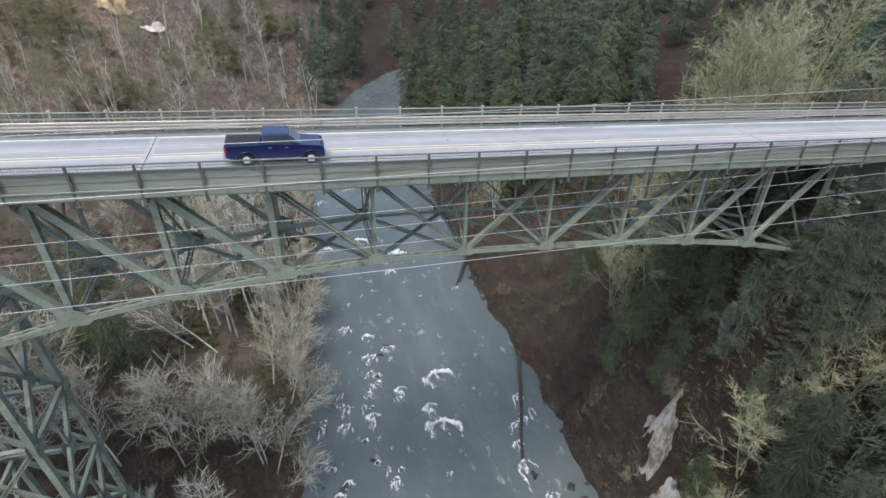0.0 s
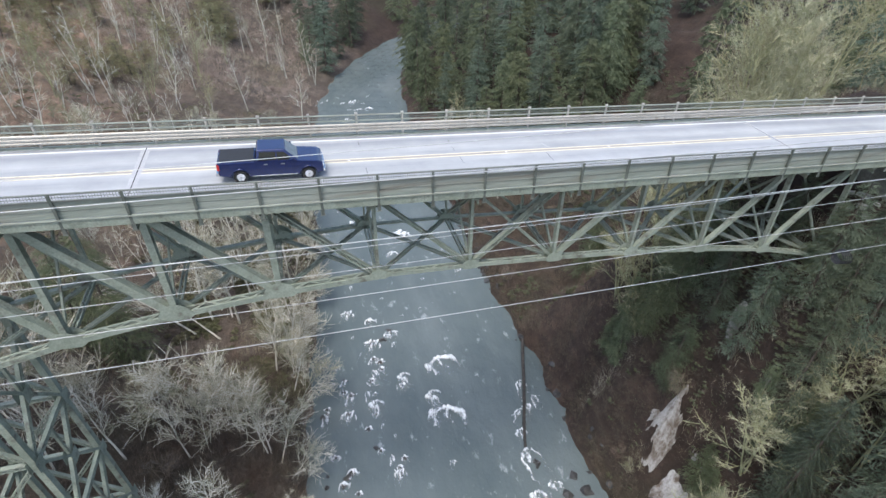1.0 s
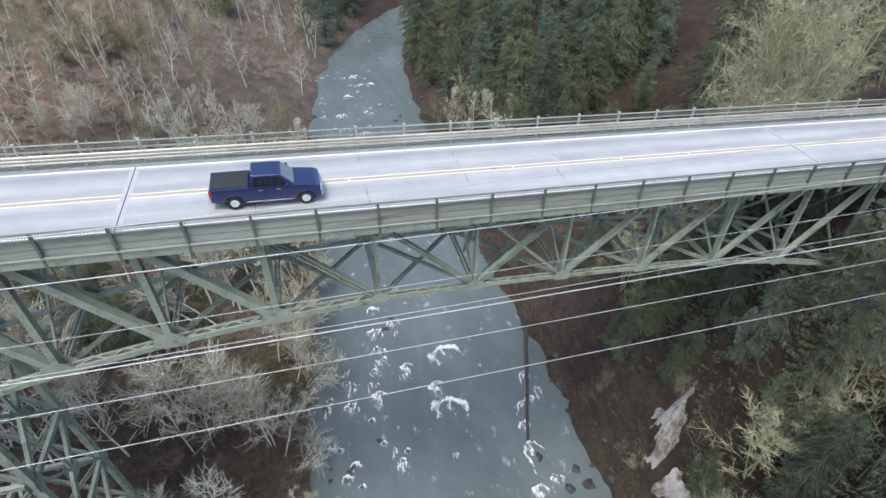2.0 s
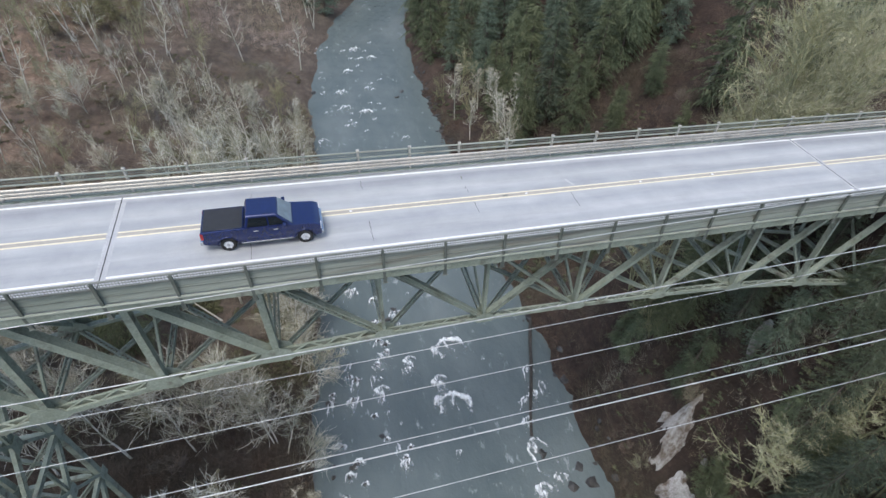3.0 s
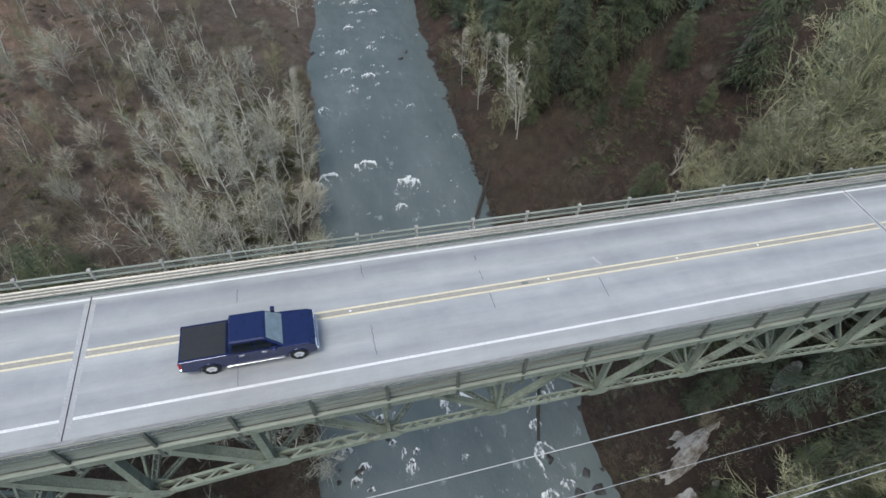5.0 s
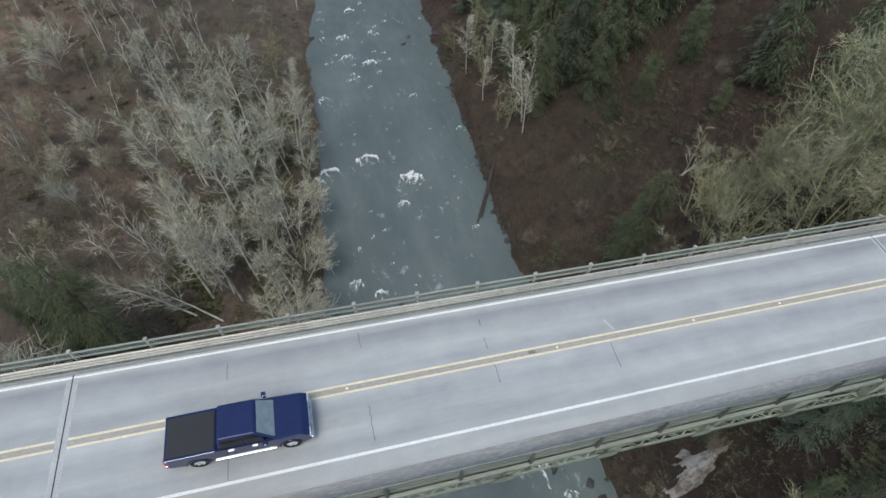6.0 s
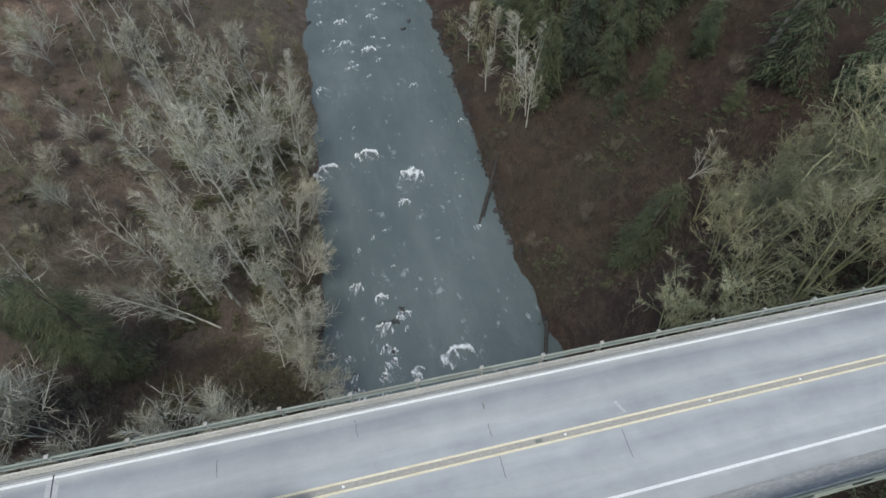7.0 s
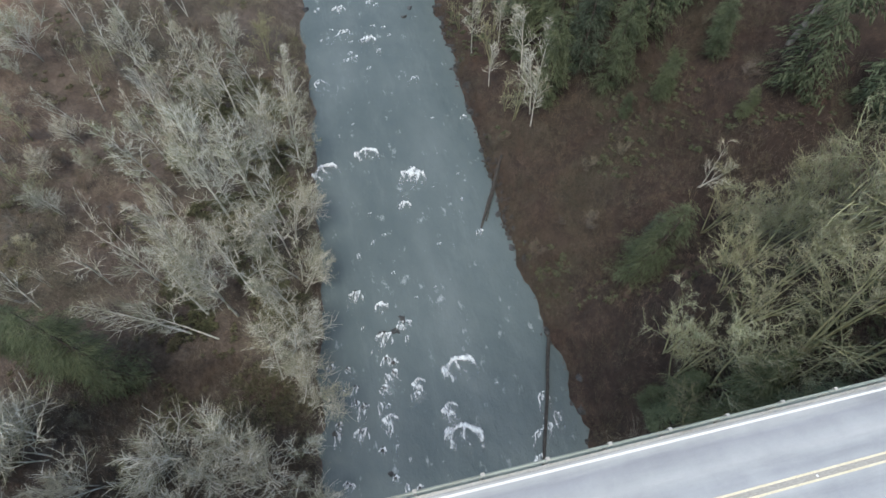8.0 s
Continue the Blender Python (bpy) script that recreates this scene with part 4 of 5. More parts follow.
# conifer stand of the steep side
wood.fill(FIRS, 22, (51, 84), (66, 104), (0.7, 1.05), 5.6, 2)
wood.fill(FAR_FIRS, 21, (46, 72), (92, 170), (0.6, 1.15), 5.4, 3)
wood.fill(FAR_FIRS, 19, (60, 125), (104, 190), (0.9, 1.15), 5.0, 2)
wood.fill(FAR_FIRS, 20, (78, 125), (30, 100), (0.8, 1.05), 4.8, 2)
wood.fill(SAPLINGS, 5, (62, 80), (48, 64), (0.5, 1.0), 3.0)
wood.fill(ALDERS[:1] + FAR_MAPLES, 13, (43, 53), (66, 100), (0.6, 0.95), 2.6)
wood.put(NEAR_FIRS[1], 51.5, 30.0, 0.86, (3, 4))
wood.put(NEAR_FIRS[0], 54.5, 33.5, 0.5)
wood.put(SAPLINGS[0], 73.0, 47.0, 0.6)
for sx, sy, ss in ((44.6, 9.5, 0.8), (45.4, 7, 0.9), (46.5, 5.6, 0.9), (44.8, 12, 0.7), (46.0, 10.8, 0.9), (47.6, 8.2, 1.0)):
    wood.put(SAPLINGS[0], sx, sy, ss)
wood.put(ALDERS[2], 66.0, 40.5, 0.7, (4, 12))
wood.fill(THICKETS[1:], 16, (42, 80), (16, 68), (0.5, 0.9), 3.4)
# mossy maples beside the far railing
for mx, my, ms in ((57, 18, 1.1), (63.5, 23, 1.1), (68, 28.5, 1.05), (47.2, 16, 0.7), (46.5, 13, 0.8), (47.5, 10, 0.95), (49.5, 14, 0.85), (51, 18.5, 0.75), (55.5, 20.5, 0.9), (59, 25, 0.85), (63, 28, 0.8), (50, 9, 1.0), (54, 12, 1.0), (52.5, 15.5, 0.8), (57, 14.5, 1.1), (60, 13.5, 1.0), (61, 18, 1.1), (66, 15, 1.1), (65, 22, 0.95), (70, 20, 0.9),
                   (78, 18, 0.8), (63, 33, 0.7), (47.5, 7, 0.75), (50.5, 6.5, 0.85), (45.2, 8, 0.5), (53.5, 7.5, 0.9)):
    wood.put(MAPLES[int(my * 2) % 2], mx, my, ms, (rnd(-6, 6), rnd(-3, 6)))
wood.fill(FIRS, 5, (82, 95), (14, 36), (0.7, 0.95), 5.0, 2)
# trees below the near railing
wood.put(MAPLES[1], 50.5, -9.5, 0.85, (4, 6))
wood.put(MAPLES[1], 53, -15, 0.85, (4, 4))
for mx, my, ms in ((47.8, 4.5, 0.5), (45.8, 1.5, 0.5), (50.3, -8.0, 0.45), (54.0, -9.0, 0.5),
                   (50.2, -4.5, 0.3), (51.0, -11.5, 0.6), (49.2, -13.0, 0.75), (52, -19, 0.95), (51.5, -7.4, 0.4), (48.2, -2.8, 0.55), (49.5, -5.8, 0.5), (47.9, 1.2, 0.5), (50.6, -0.8, 0.32), (49.0, -9.0, 0.6), (52.6, -6.8, 0.4)):
    wood.put(NEAR_FIRS[int(my * 10) % 2], mx, my, ms, (rnd(-4, 4), rnd(-4, 4)))
wood.fill(NEAR_FIRS, 8, (44, 58), (-34, -17), (0.75, 1.0), 4.2, 3)
wood.fill(SAPLINGS, 8, (46, 60), (-10.5, -6.0), (0.45, 0.75), 1.6, 3)
wood.fill(FAR_FIRS, 8, (56, 75), (-45, -10), (0.5, 0.8), 4.5, 3)
for mx, my, ms in ((41.8, -13.5, 1.3), (42.5, -19, 1.15), (48, -9.5, 0.9), (41.5, -25, 1.2), (54.5, -10.5, 0.8), (58, -13, 0.85), (55.5, -14, 0.8)):
    wood.put(MAPLES[int(my) % 2], mx, my, ms, (rnd(-4, 8), rnd(-10, 0)))
wood.fill(THICKETS, 16, (42, 60), (-34, 6), (0.5, 0.9), 2.2)

snag = Build()
sp = sway(Vector((83.5, 55.5, height(83.5, 55.5) - 0.5)), Vector((0.30, 0.10, 1)), 24, 8, 0.03, 0.0)
snag.tube(sp, [0.50 - 0.045 * k for k in range(9)], 8, True)
for _ in range(9):
    s_at, s_dir = along(sp, rnd(0.5, 0.97))
    snag.spike(s_at, s_at + aside(s_dir, 1.2) * rnd(0.6, 1.6), 0.05)
single("dead_snag", snag, M_SNAG, "bare grey leaning trunk of a dead tree", "tree")


def scatter(n, xs, ys, keep):
    out = []
    while len(out) < n:
        x, y = np.random.uniform(*xs, 4000), np.random.uniform(*ys, 4000)
        z = ground_height(x, y)
        ok = (z > WATER + 0.35) & keep(x, y)
        out.extend(zip(x[ok].tolist(), y[ok].tolist(), z[ok].tolist()))
    return out[:n]


def brush(name, n, xs, ys, stems, tall, material, label, keep, flare=0.6, r=0.018):
    """Uncountable low growth: tangled clumps of thin stems."""
    b = Build()
    for x, y, z in scatter(n, xs, ys, keep):
        k = rnd(0.45, 1.2)
        for _ in range(stems):
            a, f = rnd(0, 6.283), rnd(0.05, flare)
            p = Vector((x + rnd(-0.5, 0.5), y + rnd(-0.5, 0.5), z - 0.1))
            q = p + Vector((math.cos(a) * f, math.sin(a) * f, rnd(0.4, 1.0))) * tall * k
            u = Vector((-math.sin(a), math.cos(a), rnd(-0.5, 0.5))) * r
            b.add([p + u, p - u, q], [(0, 1, 2)])
    single(name, b, material, label, "undergrowth", kind="stuff")


def ferns(name, n, xs, ys, material, label, keep, big=1.0):
    b = Build()
    for x, y, z in scatter(n, xs, ys, keep):
        k = rnd(0.3, 0.75) * big
        for i in range(9):
            a = i * 0.7 + rnd(-0.3, 0.3)
            d, s = Vector((math.cos(a), math.sin(a), 0)), Vector((-math.sin(a), math.cos(a), 0))
            p = Vector((x, y, z))
            m, t = p + d * 0.5 * k + Vector((0, 0, 0.6 * k)), p + d * 1.15 * k + Vector((0, 0, 0.35 * k))
            b.add([p, m + s * 0.16 * k, t, m - s * 0.16 * k], [(0, 1, 2), (0, 2, 3)])
    single(name, b, material, label, "undergrowth", kind="stuff")


def clear_of_road(x, y):
    slip = (np.abs(x - 45.2) < 1.5) & (y > -9.0) & (y < 0.5)
    return ~((np.abs(y + 1) < 7) & ((x > 52) | (x < -50))) & ~slip


brush("brush", 9000, (-75, 6), (28, 150), 14, 1.7, M_STEM, "leafless tan-brown brush covering the gentle hillside", clear_of_road, 1.2, 0.020)
brush("brush", 5500, (-32, 5), (-28, 34), 14, 1.7, M_DARKSTEM, "dark leafless red-brown brush covering the low bank", clear_of_road, 1.3, 0.018)
brush("brush", 3500, (-22, 4), (-24, 34), 9, 2.4, M_RUST, "tangled rusty-brown bramble stems on the low bank", clear_of_road, 1.1, 0.014)
brush("brush", 9000, (39, 90), (-38, 90), 14, 1.5, M_DARKSTEM, "dark leafless red-brown brush covering the steep bank", clear_of_road, 1.4, 0.018)
brush("brush", 3500, (40, 82), (10, 80), 9, 1.8, M_RUST, "tangled rusty-brown bramble stems on the steep bank", clear_of_road, 1.3, 0.012)
brush("brush", 3800, (41, 86), (4, 74), 10, 2.0, M_DRAB, "thin dull olive twigs of bare shrubs on the steep bank", lambda x, y: clear_of_road(x, y) & (y > 18) & (lumps(x, y, 13, 41) > 0.15), 0.9, 0.009)
brush("brush", 3200, (-60, 4), (20, 120), 10, 2.4, M_TWIG, "thin grey twigs of bare shrubs on the low bank", lambda x, y: lumps(x, y, 15, 42) > 0.2, 0.9, 0.010)
brush("brush", 3000, (40, 56), (-26, 14), 10, 1.9, M_DRAB, "dull olive shrub twigs on the bank below the bridge", clear_of_road, 1.1, 0.014)
brush("brush", 1400, (41, 60), (-26, 10), 8, 2.6, M_TWIG, "scattered pale bare twigs on the bank below the bridge", lambda x, y: clear_of_road(x, y) & (lumps(x, y, 9, 43) > 0.3), 0.9, 0.009)
ferns("ferns", 900, (-70, 8), (-35, 130), M_OLIVE, "patchy dull green ferns under the bare trees", lambda x, y: clear_of_road(x, y) & (lumps(x, y, 22, 31) > 0.25))
ferns("ferns", 1500, (39, 92), (-38, 110), M_FERN, "patchy dull green ferns and salal on the steep bank", lambda x, y: clear_of_road(x, y) & ((lumps(x, y, 22, 32) > 0.35) | (y < 4)))
ferns("salal_undergrowth", 3200, (46, 60), (-24, 12), M_FERN, "dense evergreen salal and sword fern below the bridge", clear_of_road, 0.6)
ferns("ferns", 1500, (-16, 7), (22, 92), M_OLIVE, "mossy green fern floor under the riverside alders", lambda x, y: lumps(x, y, 16, 33) > -0.1, 1.4)


def by_the_water(x, y):
    z = ground_height(x, y)
    return z < WATER + 1.6


brush("shore_brush", 900, (-5, 14), (-20, 110), 10, 1.9, M_TWIG, "bare pale twigs hanging over the water's edge", by_the_water, 1.4, 0.012)
brush("shore_brush", 1600, (-5, 14), (-24, 110), 12, 1.6, M_DARKSTEM, "dark wet bramble along the water's edge", by_the_water, 1.5, 0.016)
brush("shore_brush", 1600, (36, 48), (-10, 110), 7, 1.8, M_DARKSTEM, "dark bare twigs along the foot of the steep bank", by_the_water, 1.3, 0.016)
brush("brush", 6000, (-110, 12), (140, 235), 12, 2.6, M_TAN, "leafless pinkish-tan brush on the far hillside", clear_of_road, 1.1, 0.035)


# ---- rocks, foam and logs in the river; cliff and rubble on the bank ----
random.seed(5)


def rock_mesh(seed, flat=0.7):
    bm = bmesh.new()
    bmesh.ops.create_icosphere(bm, subdivisions=2, radius=1.0)
    off = Vector((seed * 7.3, seed * 3.1, seed))
    for v in bm.verts:
        k = 1 + 0.6 * noise.noise(v.co * 1.1 + off) + 0.3 * noise.noise(v.co * 2.7 + off)
        v.co = v.co * k
        v.co.z *= flat
    me = bpy.data.meshes.new("rock")
    bm.to_mesh(me)
    bm.free()
    me.materials.append(M_ROCK)
    return me


ROCKS = [rock_mesh(s, f) for s, f in ((1, 0.7), (2, 0.55), (3, 0.8), (4, 0.6), (5, 0.5))]


def rock(x, y, z, size, label="dark wet boulder standing in the river", group="boulders in the river"):
    o = tagged(new("rock", random.choice(ROCKS)), label, "rock", group)
    o.matrix_basis = pose(x, y, z, rnd(-15, 15), rnd(-15, 15), rnd(0, 360)) @ Matrix.Diagonal((size * rnd(0.8, 1.3), size * rnd(0.8, 1.2), size, 1))


def foam_mesh(seed, nx, ring, core, tail, drift):
    """Lacy froth: water tearing white over a drowned rock and falling away downstream in ragged streaks."""
    r, b, off = random.Random(seed), Build(), Vector((seed * 9.1, seed * 4.7, 0))
    ny = int(nx * 1.45)
    streaks = [(x, 0.62 * math.sqrt(max(0.05, 1 - x * x)), tail * r.uniform(0.4, 1.7), r.uniform(0.55, 1.0), r.uniform(0.10, 0.22))
               for x in [r.uniform(-0.95, 0.95) for _ in range(6)]]
    keep, pts, froth_at = [], [], []
    for j in range(ny + 1):
        for i in range(nx + 1):
            x, y = -1.6 + 3.2 * i / nx, -3.3 + 4.64 * j / ny
            wx = x + 0.40 * noise.noise(Vector((x * 1.1, y * 1.1, seed)))
            wy = y + 0.35 * noise.noise(Vector((x * 1.4, y * 1.4, seed + 50)))
            rad = math.hypot(wx, wy / 0.72)
            side = max(0.0, min(1.0, 0.7 + wy * 0.9))
            m = ring * math.exp(-((rad - 0.9) / 0.26) ** 2) * side + core * math.exp(-(rad / 0.6) ** 2)
            for sx, sy, ln, k, wide in streaks:
                down = sy - wy
                if down > -0.15:
                    m = max(m, k * math.exp(-((wx - sx - drift * down) / (wide + 0.05 * down)) ** 2) * math.exp(-max(0.0, down) / ln))
            n = noise.noise(Vector((x * 2.2, y * 1.3, 0)) + off) + 0.8 * noise.noise(Vector((x * 6.1, y * 3.6, 3)) + off) + 0.6 * noise.noise(Vector((x * 15, y * 9, 6)) + off)
            keep.append(m)
            froth_at.append(max(0.0, m + 0.30 * n))
            pts.append(Vector((x, y, 0.28 * m * max(0.0, 1 + 0.9 * n) * (1 if y > -0.4 else 0.5))))
    w = nx + 1
    cells = [(j * w + i, j * w + i + 1, (j + 1) * w + i + 1, (j + 1) * w + i) for j in range(ny) for i in range(nx)]
    cells = [c for c in cells if max(keep[k] for k in c) > 0.10 and max(froth_at[k] for k in c) > 0.16]
    used = sorted({k for c in cells for k in c})
    new_at = {k: n for n, k in enumerate(used)}
    b.add([pts[k] for k in used], [tuple(new_at[k] for k in c) for c in cells])
    me = b.mesh("white_water", M_FOAM, True)
    me.attributes.new("froth", "FLOAT", "POINT").data.foreach_set("value", [froth_at[k] for k in used])
    return me


FROTH = [foam_mesh(1, 48, 0.7, 0.3, 1.0, 0.10), foam_mesh(2, 48, 0.6, 0.5, 1.4, -0.12), foam_mesh(3, 48, 0.8, 0.2, 0.8, 0.0), foam_mesh(4, 48, 0.5, 0.6, 1.2, 0.2),
         foam_mesh(7, 48, 0.6, 0.3, 1.6, -0.2), foam_mesh(8, 48, 0.5, 0.6, 0.8, 0.1)]
RING_FROTH = [foam_mesh(11, 100, 0.85, 0.15, 0.8, 0.05), foam_mesh(12, 100, 0.75, 0.35, 1.3, -0.18)]
SMALL_FROTH = [foam_mesh(5, 24, 0.7, 0.4, 1.0, 0.1), foam_mesh(6, 24, 0.4, 0.5, 1.6, -0.1), foam_mesh(9, 24, 0.3, 0.4, 2.2, 0.0)]


def froth(x, y, size, long=1.0):
    o = tagged(new("white_water", random.choice(RING_FROTH if size > 2.05 else FROTH if size > 0.85 else SMALL_FROTH)), "white foam breaking over a rock in the river", "foam", "foam on the river", "stuff")
    o.matrix_basis = pose(x, y, WATER + 0.16, 0, 0, rnd(-25, 25)) @ Matrix.Diagonal((size, size * long, min(size, 1.6), 1))


# the larger breaks, as (x, y, size)
for fx, fy, fs in ((11.7, 41.2, 1.0), (15.4, 38.3, 1.0), (18.3, 34.3, 1.1), (14.9, 32.9, 1.2), (18.6, 24.7, 1.0), (25.4, 25.8, 2.1), (23.4, 15.8, 2.2),
                   (22.3, 20.0, 1.2), (13.5, 20.4, 1.1), (9.3, 19.4, 1.0), (18.2, 70.5, 1.8), (10.3, 68.1, 2.0), (25.7, 63.4, 1.9), (22.7, 57.2, 1.0)):
    froth(fx, fy - 0.3 * fs, fs * 1.2, 1.2)
for fx, fy, fs in ((18.7, 115.5, 1.6), (18.9, 107.1, 1.4), (23.4, 103.1, 1.9), (11.4, 92.0, 1.2), (38.5, 75.6, 0.8), (34.6, 48.6, 0.7), (36.0, 18.6, 0.9),
                   (37.3, 15.6, 0.8), (32.6, 6.4, 1.5), (34.1, 1.5, 1.0), (31.3, 0.5, 1.3), (18.0, 23.0, 0.8), (33.9, 13.6, 0.9), (35.4, 14.2, 0.8), (32.9, 10.2, 0.9), (26.0, 143, 1.8), (30, 136, 1.4), (22, 128, 1.5)):
    froth(fx, fy, fs, 1.3 if 30 < fx < 37 and fy < 20 else 1.0)
for rx, ry, rs in ((11.7, 41.9, 0.85), (16.9, 33.8, 0.8), (18.2, 35.3, 0.9), (14.9, 33.9, 0.9), (15.3, 39.0, 0.6), (9.3, 20.0, 0.5), (11.0, 117.5, 1.6), (9.8, 118.5, 1.3),
                   (35.0, 112.8, 1.0), (33.0, 110.0, 0.8), (33.3, 5.4, 0.7), (35.4, 0.5, 1.1), (37.2, 2.6, 1.0), (38.2, 0.4, 1.2)):
    rock(rx, ry, WATER - 0.45 * rs, rs)
# broken shallows along the low bank
for _ in range(34):
    rx, ry = rnd(5, 16), rnd(6, 31)
    s = rnd(0.25, 0.5)
    rock(rx, ry, WATER - 0.22 * s, s)
    if random.random() < 0.8:
        froth(rx, ry - 1.0 * s, s * rnd(1.3, 2.1), 1.2)
for _ in range(36):
    froth(rnd(12, 32), rnd(88, 160), rnd(0.4, 0.9))
for _ in range(26):
    froth(rnd(12, 34), rnd(8, 80), rnd(0.22, 0.45))
# shore stones
for _ in range(70):
    ry = rnd(-6, 120)
    rx = float(np.interp(ry, EDGE_Y, EDGE_R)) + rnd(-1.2, 1.0)
    rock(rx, ry, height(rx, ry) + 0.05, rnd(0.2, 0.7), "dark stone on the water's edge", "stones on the shore")

for _ in range(170):
    ry = rnd(44, 128)
    rx = float(np.interp(ry, EDGE_Y, EDGE_R)) + rnd(-0.9, 1.7)
    rock(rx, ry, height(rx, ry) + 0.02, rnd(0.14, 0.5), "dark stone on the water's edge", "stones on the shore")


def log(p, q, r0, r1, label):
    b = Build()
    p, q = Vector(p), Vector(q)
    pts = [p.lerp(q, k / 8) + Vector((rnd(-0.08, 0.08), rnd(-0.08, 0.08), rnd(-0.05, 0.05))) for k in range(9)]
    b.tube(pts, [r0 + (r1 - r0) * k / 8 for k in range(9)], 9)
    for _ in range(5):
        at_, d_ = along(pts, rnd(0.1, 0.9))
        b.spike(at_, at_ + aside(d_, 1.3) * rnd(0.4, 1.0), 0.06)
    single("log", b, M_LOG, label, "log")


log((42.6, 63.0, WATER + 2.0), (34.9, 49.4, WATER - 0.1), 0.34, 0.22, "dark sodden log sloping from the bank into the water")
log((41.4, 60.5, WATER + 1.4), (36.2, 50.6, WATER + 0.1), 0.2, 0.12, "thin dark log lying on the bank beside a larger one")
log((39.6, 27.0, WATER + 0.9), (32.6, 8.2, WATER + 0.12), 0.28, 0.22, "long straight dark log lying in the shallows")

# pale clay scar on the steep bank
random.seed(8)
scar = Build()
nu, nv = 36, 84
grid, bare = [], []
for i in range(nu):
    for j in range(nv):
        u, v = i / (nu - 1) * 2 - 1, j / (nv - 1)
        y = -8.4 + 9.6 * v
        x = 45.6 - 1.25 * v ** 1.3 + u * 2.7 + 0.3 * math.sin(v * 9)
        z = height(x, y) + 0.25 + 0.5 * noise.noise(Vector((x * 0.6, y * 0.6, 0))) + 0.35 * noise.noise(Vector((x * 1.7, y * 1.7, 3)))
        grid.append(Vector((x, y, z)))
        wide = 1.0 * (1 - v) ** 0.9 + 0.10
        bare.append(wide - abs(u) + 0.25 * noise.noise(Vector((x * 0.9, y * 0.9, 7))) + 0.2 * noise.noise(Vector((x * 2.3, y * 2.3, 5))) - 0.5 * max(0, 0.12 - v) / 0.12 > 0)
cells = [(i * nv + j, (i + 1) * nv + j, (i + 1) * nv + j + 1, i * nv + j + 1) for i in range(nu - 1) for j in range(nv - 1)]
scar.add(grid, [c for c in cells if all(bare[k] for k in c)])
tagged(new("clay_scar", scar.mesh("clay_scar", M_CLIFF)), "bare pale clay and rock face on the eroded bank", "cliff", kind="structure")


def cliff_patch(cx, cy, wide, deep, seed, material, label, proud=1.2):
    """A bare torn patch of slope, ragged at its edge."""
    nu, nv, pts, bare = 40, 30, [], []
    for i in range(nu):
        for j in range(nv):
            u, v = i / (nu - 1) * 2 - 1, j / (nv - 1) * 2 - 1
            x, y = cx + u * wide, cy + v * deep
            n = noise.noise(Vector((x * 0.25, y * 0.25, seed))) + 0.5 * noise.noise(Vector((x * 0.7, y * 0.7, seed)))
            pts.append(Vector((x, y, height(x, y) + proud * (1 + 1.2 * n))))
            bare.append(0.75 - math.hypot(u, v) + 0.7 * n > 0)
    cells = [(i * nv + j, (i + 1) * nv + j, (i + 1) * nv + j + 1, i * nv + j + 1) for i in range(nu - 1) for j in range(nv - 1)]
    b = Build()
    b.add(pts, [c for c in cells if all(bare[k] for k in c)])
    tagged(new("clay_scar", b.mesh("clay_scar", material)), label, "cliff", kind="structure")


M_OCHRE = surface("ochre_clay", (0.42, 0.27, 0.12), (0.66, 0.48, 0.27), 0.2, 2, 0.95, 0, 0.6, stain=(0.25, 0.18, 0.12), stain_at=(0.5, 0.65), stain_scale=0.15)
M_CHALK = surface("pale_sunlit_clay", (0.50, 0.42, 0.36), (0.78, 0.70, 0.62), 0.3, 2, 0.95, 0, 0.6, stain=(0.30, 0.24, 0.20), stain_at=(0.55, 0.7), stain_scale=0.2)
cliff_patch(-52.5, 208.5, 7.0, 6.0, 3, M_OCHRE, "bare ochre clay face high on the far hillside")
cliff_patch(48.4, -1.4, 0.5, 1.1, 9, M_CLIFF, "small pale clay face among the trees of the steep bank", 0.3)
cliff_patch(-39.0, 200.0, 6.0, 3.4, 6, M_CHALK, "bare pale clay face on the far hillside")


def rubble(x, y, size, turn):
    """A broken slab corner: a bevelled block with one end sheared off."""
    bm = bmesh.new()
    bmesh.ops.create_cube(bm, size=1.0)
    for v in bm.verts:
        v.co = Vector((v.co.x * 1.3, v.co.y * 0.9, v.co.z * 0.6))
        if v.co.x > 0:
            v.co.x -= 0.25 * (v.co.y + 0.5) + rnd(0, 0.15)
        v.co += Vector((rnd(-0.1, 0.1), rnd(-0.1, 0.1), rnd(-0.08, 0.08)))
    bmesh.ops.bevel(bm, geom=list(bm.edges), offset=0.05, segments=1, affect="EDGES")
    me = bpy.data.meshes.new("concrete_rubble")
    bm.to_mesh(me)
    bm.free()
    me.materials.append(M_PALE)
    o = tagged(new("concrete_rubble", me), "pale broken concrete slab lying before the abutment", "rubble", "rubble by the abutment")
    o.matrix_basis = pose(x, y, height(x, y) + size * 0.2, turn * 0.2, 12, turn) @ Matrix.Diagonal((size, size, size, 1))


for bx, by, bs, bt in ((54.3, -3.2, 0.7, 20), (54.9, -2.4, 0.8, 75), (54.6, -1.5, 0.5, 140), (53.7, -2.6, 0.35, 200), (54.0, -4.1, 0.45, 310), (55.1, -3.7, 0.4, 60)):
    rubble(bx, by, bs, bt)


